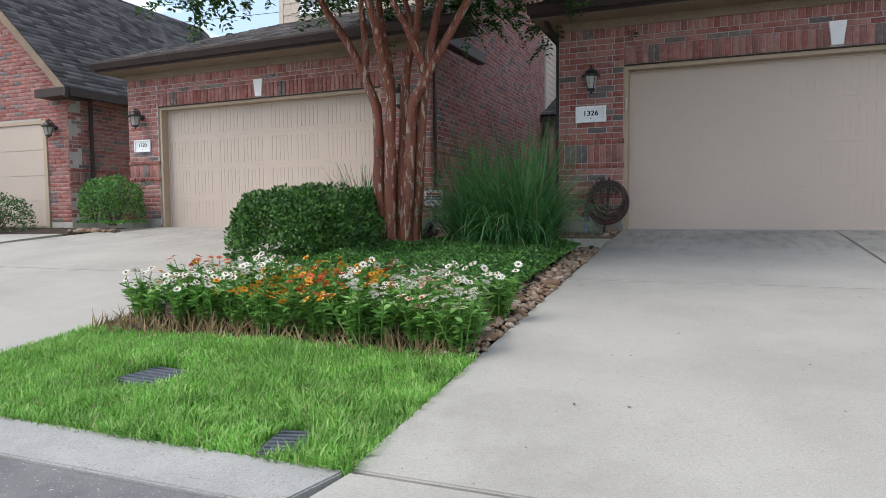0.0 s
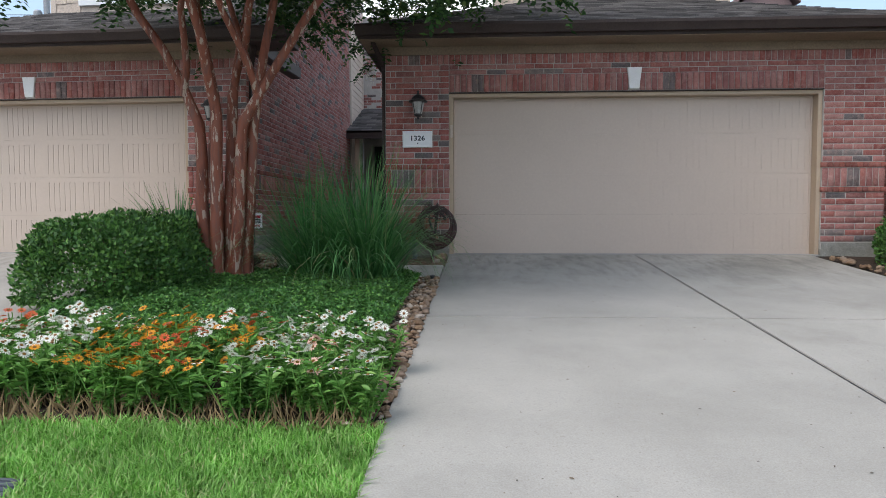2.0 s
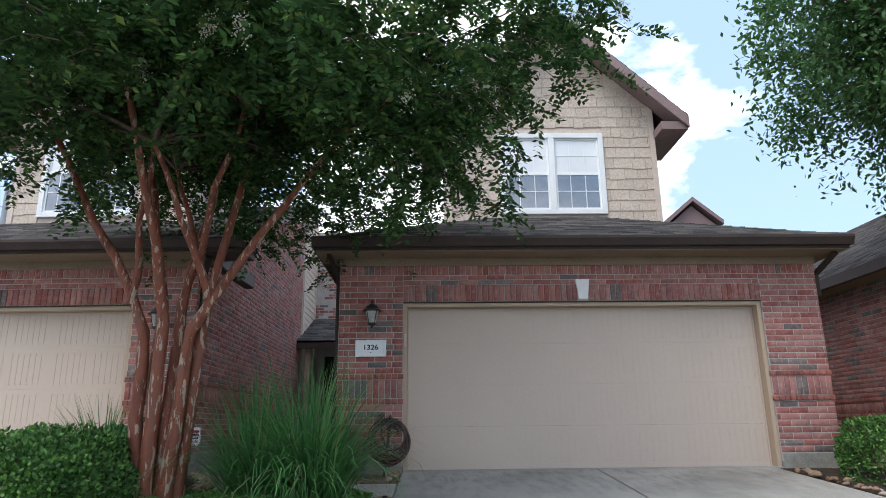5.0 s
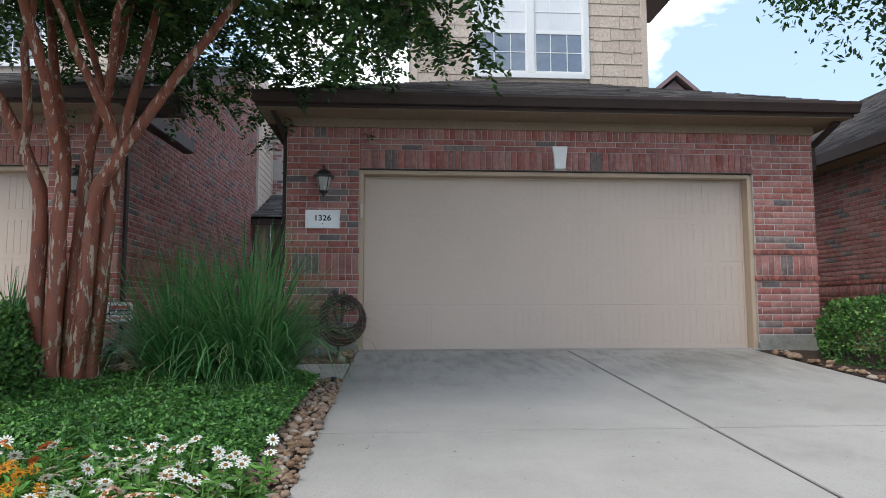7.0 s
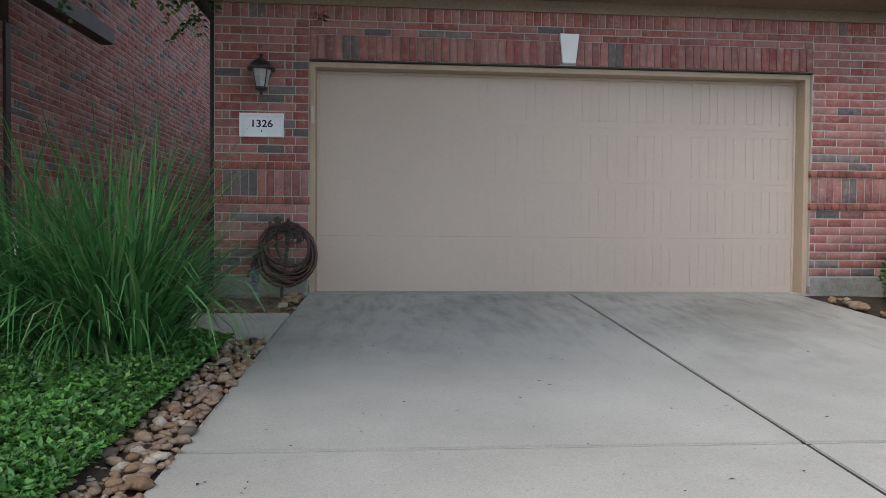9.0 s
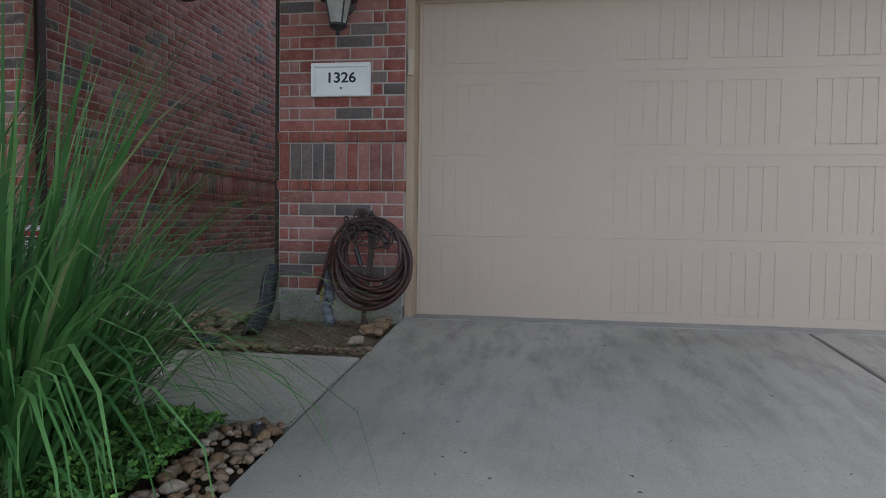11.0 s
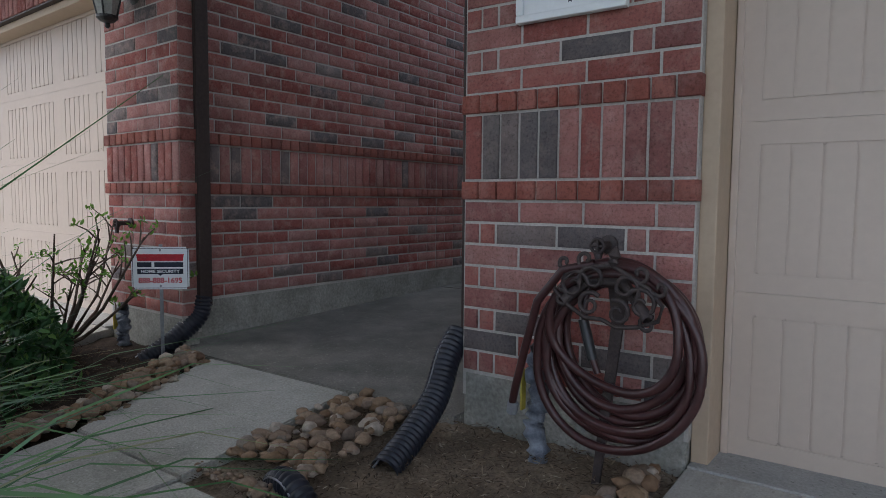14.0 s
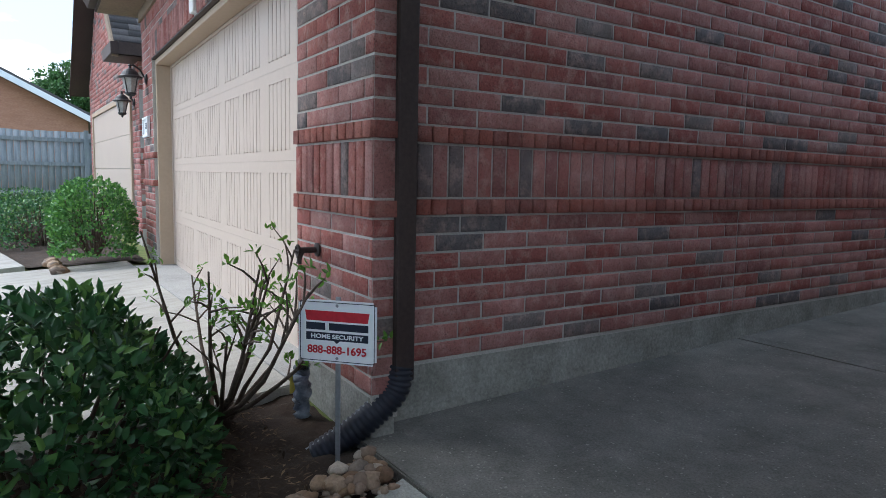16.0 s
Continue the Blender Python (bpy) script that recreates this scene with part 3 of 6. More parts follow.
def brick_face(face, width, z0, z1, parent, single=False, band=(0.843, 1.248), shift=0.0):
    """Running courses with a soldier band between two rows of headers."""
    b0, b1 = band
    if z0 < b0 - 0.05:
        lay(face, running(0, width, z0, b0, shift), 0, PLAIN, parent, single)
    if z1 > b1:
        lay(face, running(0, width, max(b1, z0), z1, shift + 0.05), 0, PLAIN, parent, single)
    if z0 < b1 <= z1 + 1e-6:
        lay(face, upright(-0.012, width + 0.012, b0, b0 + 0.075), 0.016, HEADS, parent, single)
        lay(face, upright(0, width, b0 + 0.075, b1 - 0.075), 0.004, SOLDIERS, parent, single)
        lay(face, upright(-0.012, width + 0.012, b1 - 0.075, b1), 0.016, HEADS, parent, single)


PIER_LONG = (0.0, 0.245, 0.50, 0.755, 0.88)
PIER_CLOSERS = (0.0, 0.072, 0.144, 0.40, 0.655, 0.728, 0.88)
PIER_GREY = ((0.25, 0.715), (0.50, 0.715), (0.25, 0.38), (0.10, 0.30), (0.80, 0.30), (0.80, 0.215), (0.60, 0.30), (0.80, 1.52), (0.72, 1.60), (0.45, 1.83), (0.60, 1.915), (0.62, 1.34), (0.10, 2.1), (0.78, 2.2))


def pier_face(face, z0, z1, parent, band):
    """The garage pier by the walk: alternate courses with corner closers, grey accent bricks, a soldier band."""
    b0, b1 = band

    def courses(lo, hi, first):
        n = round((hi - lo) / COURSE)
        h = (hi - lo) / n
        for r in range(n):
            z = lo + r * h
            cuts = PIER_LONG if (r + first) % 2 == 0 else PIER_CLOSERS
            for a, b in zip(cuts, cuts[1:]):
                grey = any(a < gu < b and z < gz <= z + h for gu, gz in PIER_GREY)
                lay(face, [(a, z, b - a, h)], 0, (M_GREYBRICK if grey else M_REDBRICK, M_BRICK_RUN), parent, True)

    courses(z0, b0, 1)
    courses(b1, z1, 0)
    lay(face, upright(-0.012, 0.890, b0, b0 + 0.078), 0.014, HEADS, parent, True)
    lay(face, upright(-0.012, 0.890, b1 - 0.078, b1), 0.014, HEADS, parent, True)
    for i, rect in enumerate(upright(0, 0.88, b0 + 0.078, b1 - 0.078)):
        lay(face, [rect], 0.003, (M_GREYBRICK if 1 <= i <= 4 else M_REDBRICK, M_BRICK_RUN), parent, True)


def finish_pieces():
    for face, u, z, w, h, proud, mat_, parent in PIECES:
        key = (round(w, 3), round(h, 3), mat_.name)
        if key not in SHARED:
            v, f = brick_block(w, h)
            SHARED[key] = mesh_np("brick", v, f)
            SHARED[key].materials.append(mat_)
        ob = new("brick", SHARED[key])
        ob.parent = parent
        ob.matrix_basis = face.matrix(u, z, proud)


BT = 2.86


def garage_front(x0, o0, o1, x1, fy, name, near_left, near_right, band, zb=0.16, back=0.34):
    """A brick garage front with two piers, a lintel and footing; returns the wall."""
    w = part(name, boxes((x0, o0, fy + 0.0045, fy + 0.34, zb - 0.1, BT), (o1, x1 - 0.0045, fy + 0.0045, fy + back, zb - 0.1, BT), (o0, o1, fy + 0.0045, fy + 0.34, 2.215, BT)), M_MORTAR)
    tagged(w, "red brick garage front with grey accent bricks and a soldier band", "wall", kind="structure")
    if near_left:
        pier_face(Face((x0, fy, 0), (1, 0, 0), (0, -1, 0)), zb, BT - 0.26, w, band)
    else:
        brick_face(Face((x0, fy, 0), (1, 0, 0), (0, -1, 0)), o0 - x0, zb, BT - 0.26, w, False, band)
    brick_face(Face((o1, fy, 0), (1, 0, 0), (0, -1, 0)), x1 - o1, zb, BT - 0.26, w, near_right, band, 0.07)
    f = Face((x0, fy, 0), (1, 0, 0), (0, -1, 0))
    mid = (o0 + o1) / 2 - x0
    for a, b in ((o0 - x0, mid - 0.075), (mid + 0.075, o1 - x0)):
        lay(f, upright(a, b, 2.225, 2.46), 0.012, SOLDIERS, w, False)
    lay(f, running(o0 - x0, o1 - x0, 2.46, BT - 0.26), 0, PLAIN, w, False)
    lay(f, upright(0, x1 - x0, BT - 0.26, BT), 0.004, SOLDIERS, w, False)
    part("footing", boxes((x0 + 0.004, o0 - 0.004, fy + 0.004, fy + 0.33, -0.3, zb), (o1 + 0.004, x1 - 0.004, fy + 0.004, fy + back - 0.01, -0.3, zb), bevel=0.012), M_BASE, w, "grey concrete footing")
    c = (o0 + o1) / 2
    k = prism([(c - 0.066, 2.245), (c + 0.066, 2.245), (c + 0.098, 2.53), (c - 0.098, 2.53)], fy - 0.035, fy + 0.03)
    bmesh.ops.bevel(k, geom=k.edges[:], offset=0.006, segments=1, affect="EDGES")
    part("keystone", k, M_WHITE, w, "white cast stone keystone")
    return w


def garage_door(o0, o1, fy, name):
    """Four wide sections with pressed, grooved panels, set back in a painted timber surround."""
    d = thing(name, (o0 + o1) / 2, fy, 0, "closed tan sectional garage door with grooved panels", "garage door", kind="structure")
    c = (o0 + o1) / 2
    half = (o1 - o0) / 2
    part("door_frame", boxes((-half, -half + 0.055, 0.035, 0.27, -0.01, 2.16), (half - 0.055, half, 0.035, 0.27, -0.01, 2.16), (-half, half, 0.035, 0.27, 2.16, 2.212), bevel=0.006), M_TRIM, d, "tan painted timber surround")
    part("stop_moulding", boxes((-half + 0.057, -half + 0.08, 0.175, 0.2165, 0.004, 2.14), (half - 0.08, half - 0.057, 0.175, 0.2165, 0.004, 2.14), (-half + 0.057, half - 0.057, 0.177, 0.2165, 2.135, 2.158), bevel=0.004), M_TAN, d)
    part("lintel_angle", boxes((-half, half, -0.006, 0.05, 2.2135, 2.2235)), M_GUTTER, d, "dark steel lintel angle")
    w = 2 * half - 0.125
    sec = 0.5525
    cols = 8
    wide = (w - 4 * 0.13 - 3 * 0.215 - 0.16) / cols
    for r in range(4):
        bm = bmesh.new()
        z0 = r * sec + 0.0005
        lows = []
        pz0, pz1 = z0 + 0.065, z0 + sec - 0.078
        for k in range(cols):
            a = -w / 2 + 0.08 + (k // 2) * (2 * wide + 0.345) + (k % 2) * (wide + 0.13)
            b = a + wide
            n = 5
            cuts = [a + (b - a) * i / n for i in range(n + 1)]
            lows.append((a, b, cuts))
        grid_x = sorted({-w / 2, w / 2, *[c_ + s for a, b, cuts in lows for c_ in cuts for s in (-0.004, 0.004)]})
        grid_z = [z0, pz0 - 0.004, pz0 + 0.004, pz1 - 0.004, pz1 + 0.004, z0 + sec - 0.001]

        verts = [[bm.verts.new((x, 0.22, z)) for x in grid_x] for z in grid_z]
        groove = {round(c_ - 0.004, 5) for a, b, cuts in lows for c_ in cuts}
        ends = {round(cuts[0] - 0.004, 5): round(cuts[-1] - 0.004, 5) for a, b, cuts in lows}
        grooves = []
        inside = False
        for i in range(len(grid_x) - 1):
            key = round(grid_x[i], 5)
            if key in ends:
                inside = True
            stop = key in ends.values()
            for j in range(len(grid_z) - 1):
                f = bm.faces.new((verts[j][i], verts[j][i + 1], verts[j + 1][i + 1], verts[j + 1][i]))
                if inside and ((key in groove and 1 <= j <= 3) or j in (1, 3)):
                    grooves.append(f)
            if stop:
                inside = False
        bmesh.ops.inset_individual(bm, faces=grooves, thickness=0.0008, depth=0.0)
        moved = {v for f in grooves for v in f.verts}
        for v in moved:
            v.co.y += 0.0032
        bmesh.ops.solidify(bm, geom=bm.faces[:], thickness=-0.03)
        part("door_section", bm, M_TAN, d)
    part("bottom_seal", boxes((-w / 2, w / 2, 0.222, 0.25, -0.012, 0.006)), M_BLACKPAINT, d, "black rubber seal")
    part("backing", boxes((-half, half, 0.272, 0.29, -0.05, 2.22)), M_DARK, d)
    return d


def sill(o0, o1, fy):
    part("threshold", boxes((o0 + 0.002, o1 - 0.002, fy - 0.012, fy + 0.45, -0.14, 0.004), bevel=0.006), M_CURB, driveway, "pale concrete threshold")


wall_a = garage_front(0.0, 0.88, 5.88, 6.70, 0.0, "wall_garage_1", True, False, (0.843, 1.248), zb=0.175)
garage_door(0.88, 5.88, 0.0, "garage_door_1")
sill(0.88, 5.88, 0.0)
BX0, BO0, BO1, BX1, BY = -8.25, -7.50, -2.82, -1.95, 0.0
wall_b = garage_front(BX0, BO0, BO1, BX1, BY, "wall_garage_2", False, True, (0.862, 1.24), back=0.12)
door_b = garage_door(BO0, BO1, BY, "garage_door_2")
sill(BO0, BO1, BY)

# side wall of the neighbouring house along the walk
SX = -2.06
wall_side = part("wall_side_2", prism([(0.03, 0.16), (8.1, 0.16), (8.1, 5.9), (5.6, 5.3), (0.3, 3.2), (0.03, 3.1)], SX - 0.3, SX - 0.0045, "x"), M_MORTAR)
tagged(wall_side, "tall red brick side wall with a projecting soldier band", "wall", kind="structure")
near_f = Face((SX, 0.10, 0), (0, 1, 0), (1, 0, 0))
brick_face(near_f, 2.45, 0.235, 1.24 + 6 * COURSE, wall_side, True, (0.862, 1.24))
far_f = Face((SX, 0.10 + 2.45, 0), (0, 1, 0), (1, 0, 0))
brick_face(far_f, 5.5, 0.235, 1.24 + 6 * COURSE, wall_side, False, (0.862, 1.24))
zt = 1.24 + 6 * COURSE


def side_top(y):
    return 3.1 + 0.395 * (y - 0.03)


lay(near_f, [r for r in running(0, 7.95, zt, zt + 50 * COURSE) if r[1] + COURSE < side_top(0.14 + r[0]) and r[1] < 5.8], 0, PLAIN, wall_side, False)
part("footing", boxes((SX - 0.29, SX - 0.004, 0.03, 8.1, -0.3, 0.23), bevel=0.01), M_BASE, wall_side, "grey concrete footing")
pier_return = Face((BX1, BY + 0.0, 0), (0, 1, 0), (1, 0, 0))
lay(pier_return, [(0.0, z, 0.125, h) for _, z, _, h in running(0, 0.27, 0.16, 0.862)] + [(0.0, 1.24 + i * COURSE, 0.125, COURSE) for i in range(19)], 0, PLAIN, wall_b, False)
lay(pier_return, [(0.0, 0.862, 0.13, 0.075), (0.0, 1.165, 0.13, 0.075)], 0.016, HEADS, wall_b, False)
lay(pier_return, [(0.0, 0.937, 0.125, 0.228)], 0.004, PLAIN, wall_b, False)

# other sides that close the houses
closing = part("wall_closing", boxes((0.02, 0.3, 0.342, 9.9, -0.3, 2.8), (6.4, 6.68, 0.342, 10, -0.3, 2.8), (BX0 + 0.02, BX0 + 0.3, BY + 0.342, 9, -0.3, 2.8)), M_MORTAR)
tagged(closing, "plain side walls that close the houses", "wall", kind="structure")

# entry between the houses
entry = part("wall_entry", boxes((-2.06, 0.02, 10.0, 10.25, -0.2, 6.2)), M_MORTAR)
tagged(entry, "brick entry wall between the houses", "wall", kind="structure")
lay(Face((-2.06, 10.0, 0), (1, 0, 0), (0, -1, 0)), running(0, 2.15, 2.9, 6.0), 0, PLAIN, entry, False)
siding = thing("wall_siding", SX, 8.1, 0, "beige lap siding on the upper side wall", "siding", kind="structure")
for i in range(22):
    z = 2.9 + i * 0.16
    part("board", prism([(0.0, z), (0.022, z), (0.006, z + 0.165), (0.0, z + 0.165)], 0.02, 1.88), M_SIDING, siding)
part("corner_trim", boxes((-0.05, 0.035, 0.0, 0.09, 0.2, 6.4), (-0.05, 0.03, 1.8, 1.88, 2.9, 6.4), bevel=0.005), M_SIDING, siding)
part("sheathing", boxes((-0.3, -0.002, 0.0, 1.9, 0.0, 6.5)), M_SIDING, siding)
entry_win = thing("window_entry", -0.9, 9.99, 3.85, "white framed upper window in the entry wall", "window", kind="structure")
part("window_frame", boxes((-0.40, -0.33, -0.03, 0.02, 0, 1.2), (0.33, 0.40, -0.03, 0.02, 0, 1.2), (-0.33, 0.33, -0.03, 0.02, 0, 0.07), (-0.33, 0.33, -0.03, 0.02, 1.13, 1.2), (-0.33, 0.33, -0.025, 0.02, 0.58, 0.63), bevel=0.004), M_WHITEPAINT, entry_win)
part("pane", boxes((-0.33, 0.33, -0.012, 0.0, 0.07, 0.58)), M_PANE, entry_win)
part("pane", boxes((-0.33, 0.33, -0.012, 0.0, 0.63, 1.13)), M_PANE, entry_win)
porch = thing("porch_roof", -1.1, 7.6, 2.5, "small shingled porch roof over the entry", "porch roof", kind="structure")
part("porch_post", boxes((-0.78, -0.66, 0.15, 0.27, -2.4, 0.0), bevel=0.01), M_TRIM, porch, "tan square post")
part("fascia", boxes((-1.06, 1.08, -0.05, 0.02, -0.02, 0.16)), M_GUTTER, porch, "dark brown fascia")
# Near-black sheet added to stand for the deep shade under the porch.
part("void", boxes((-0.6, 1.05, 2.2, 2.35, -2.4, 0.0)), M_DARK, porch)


def shingle_roof(parent, corners, rows, name="shingles"):
    """Shingle courses over a roof plane; corners: eave start, eave end, ridge end, ridge start."""
    a, b, c, d = [np.array(p, float) for p in corners]
    nrm = np.cross(b - a, d - a)
    nrm /= np.linalg.norm(nrm)
    if nrm[2] < 0:
        nrm = -nrm
    vs, fs, n = [], [], 0
    for r in range(rows):
        t0, t1 = r / rows, (r + 1.25) / rows
        t1 = min(t1, 1.0)
        l0, r0, l1, r1 = a + (d - a) * t0, b + (c - b) * t0, a + (d - a) * t1, b + (c - b) * t1
        width = np.linalg.norm(r0 - l0)
        if width < 0.1:
            continue
        cut = [0.0]
        while cut[-1] < 1.0:
            cut.append(cut[-1] + random.uniform(0.16, 0.36) / width)
        cut[-1] = 1.0
        for p, q in zip(cut, cut[1:]):
            lift = nrm * (0.012 + random.choice((0.0, 0.0, 0.005)))
            e0, e1 = l0 + (r0 - l0) * p, l0 + (r0 - l0) * q
            u0, u1 = l1 + (r1 - l1) * p, l1 + (r1 - l1) * q
            vs += [e0 + lift, e1 + lift, u1 + nrm * 0.002, u0 + nrm * 0.002, e0, e1]
            fs += [(n, n + 1, n + 2, n + 3), (n + 4, n + 5, n + 1, n)]
            n += 6
    return tagged(part(name, mesh_np(name, np.array(vs), np.array(fs)), M_SHINGLE, parent), kind="stuff")


def deck(parent, corners, thick=0.04, material=None):
    bm = bmesh.new()
    top = [bm.verts.new(p) for p in corners]
    low = [bm.verts.new((p[0], p[1], p[2] - thick)) for p in corners]
    n = len(corners)
    bm.faces.new(top)
    bm.faces.new(list(reversed(low)))
    for i in range(n):
        bm.faces.new((top[i], low[i], low[(i + 1) % n], top[(i + 1) % n]))
    return part("roof_deck", bm, material or M_GUTTER, parent)


deck(porch, [(-1.06, -0.05, 0.16), (1.08, -0.05, 0.16), (1.08, 2.4, 1.10), (-1.06, 2.4, 1.10)])
shingle_roof(porch, [(-1.06, -0.05, 0.165), (1.08, -0.05, 0.165), (1.08, 2.4, 1.105), (-1.06, 2.4, 1.105)], 14)

PITCH = 0.417
EZ = 3.03


def gutter(parent, x0, x1, y, z):
    """An ogee gutter along x with open top and end caps."""
    prof = [(0.0, 0.0), (-0.075, 0.0), (-0.098, 0.045), (-0.125, 0.09), (-0.125, 0.125), (-0.112, 0.125), (-0.112, 0.1), (-0.0, 0.1)]
    bm = prism([(y + p, z + q) for p, q in prof], x0, x1, "x")
    part("gutter", bm, M_GUTTER, parent, "dark brown metal gutter")


def garage_roof(name, x0, x1, fy, depth, left_hip, right_hip, over_l, over_r):
    r = thing(name, 0, 0, 0, "grey asphalt shingle roof with dark brown gutter", "roof", kind="structure")
    e = fy - 0.45
    xa, xb = x0 - over_l, x1 + over_r
    ya = e + depth
    za = EZ + PITCH * depth
    la = xa + depth if left_hip else xa
    rb = xb - depth if right_hip else xb
    deck(r, [(xa, e, EZ), (xb, e, EZ), (rb, ya, za), (la, ya, za)])
    shingle_roof(r, [(xa, e, EZ + 0.005), (xb, e, EZ + 0.005), (rb, ya, za + 0.005), (la, ya, za + 0.005)], int(depth / 0.13))
    if right_hip:
        deck(r, [(xb, e, EZ), (xb, e + 2 * depth, EZ), (rb, ya, za)])
        shingle_roof(r, [(xb, e, EZ + 0.005), (xb, e + 2 * depth, EZ + 0.005), (rb, ya + 0.01, za), (rb, ya, za)], int(depth / 0.13))
    if left_hip:
        deck(r, [(xa, e, EZ), (la, ya, za), (xa, e + 2 * depth, EZ)])
        shingle_roof(r, [(xa, e + 2 * depth, EZ + 0.005), (xa, e, EZ + 0.005), (la, ya, za), (la, ya + 0.01, za)], int(depth / 0.13))
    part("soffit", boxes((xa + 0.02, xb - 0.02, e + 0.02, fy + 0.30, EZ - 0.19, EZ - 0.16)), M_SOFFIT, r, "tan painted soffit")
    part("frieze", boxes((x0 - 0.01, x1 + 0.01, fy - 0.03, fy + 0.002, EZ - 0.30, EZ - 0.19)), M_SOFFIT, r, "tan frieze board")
    part("fascia", boxes((xa, xb, e, e + 0.02, EZ - 0.18, EZ - 0.005), (xa, xa + 0.02, e + 0.02, fy + 2.0, EZ - 0.18, EZ - 0.005), (xb - 0.02, xb, e + 0.02, fy + 2.0, EZ - 0.18, EZ - 0.005)), M_GUTTER, r, "dark brown fascia")
    part("side_soffit", boxes((xa + 0.02, x0, fy + 0.3, fy + 2.0, EZ - 0.19, EZ - 0.16), (x1, xb - 0.02, fy + 0.3, fy + 2.0, EZ - 0.19, EZ - 0.16)), M_GUTTER, r)
    gutter(r, xa - 0.02, xb + 0.02, e, EZ - 0.145)
    return r


roof_a = garage_roof("roof_1", 0.0, 6.70, 0.0, 3.6, True, True, 0.30, 0.27)
roof_b = garage_roof("roof_2", BX0, BX1, BY, 5.6, True, False, 0.30, 0.16)
part("eave_return", boxes((BX1 + 0.16, BX1 + 0.72, -0.45, 0.12, EZ - 0.19, EZ - 0.03), bevel=0.01), M_GUTTER, roof_b, "dark brown boxed eave return")
gutter(roof_b, BX1 + 0.17, BX1 + 0.74, -0.45, EZ - 0.145)
deck(roof_b, [(SX - 3, BY - 0.4, EZ + 0.0), (BX1 - 0.1, BY - 0.4, EZ), (BX1 - 0.1, 6.0, 5.35), (SX - 3, 6.0, 5.35)])
part("rake_board", prism([(0.0, 2.98), (6.0, 5.42), (6.0, 5.65), (0.0, 3.2)], SX - 0.06, SX + 0.10, "x"), M_FASCIA, roof_b, "mauve rake board")


def window_pair(name, x, y, z, w, h, parent_label):
    """Two sash windows side by side with muntins, in a white surround."""
    d = thing(name, x, y, z, parent_label, "window", kind="structure")
    rows = [(-0.09, 0.0, -0.05, 0.02, -0.09, h + 0.09), (w, w + 0.09, -0.05, 0.02, -0.09, h + 0.09), (0.0, w, -0.05, 0.02, -0.09, 0.0), (0.0, w, -0.05, 0.02, h, h + 0.09), (w / 2 - 0.055, w / 2 + 0.055, -0.05, 0.02, 0, h)]
    part("window_frame", boxes(*rows, bevel=0.006), M_WHITEPAINT, d, "white painted surround")
    for a in (0.0, w / 2 + 0.055):
        b = a + w / 2 - 0.055
        for s, (z0, z1) in enumerate(((0.0, h / 2), (h / 2, h))):
            yy = -0.02 + 0.012 * s
            part("sash", boxes((a, a + 0.035, yy, yy + 0.03, z0, z1), (b - 0.035, b, yy, yy + 0.03, z0, z1), (a + 0.035, b - 0.035, yy, yy + 0.03, z0, z0 + 0.035), (a + 0.035, b - 0.035, yy, yy + 0.03, z1 - 0.035, z1)), M_WHITEPAINT, d)
            part("pane", boxes((a + 0.03, b - 0.03, yy + 0.012, yy + 0.018, z0 + 0.03, z1 - 0.03)), M_PANE if s == 0 else M_PANE_PALE, d)
            bars = [(a + (b - a) * i / 3 - 0.007, a + (b - a) * i / 3 + 0.007, yy + 0.006, yy + 0.0115, z0 + 0.035, z1 - 0.035) for i in (1, 2)]
            bars += [(a + 0.035, b - 0.035, yy + 0.004, yy + 0.0112, (z0 + z1) / 2 - 0.007, (z0 + z1) / 2 + 0.007)]
            part("muntin", boxes(*bars), M_WHITEPAINT, d)
    return d


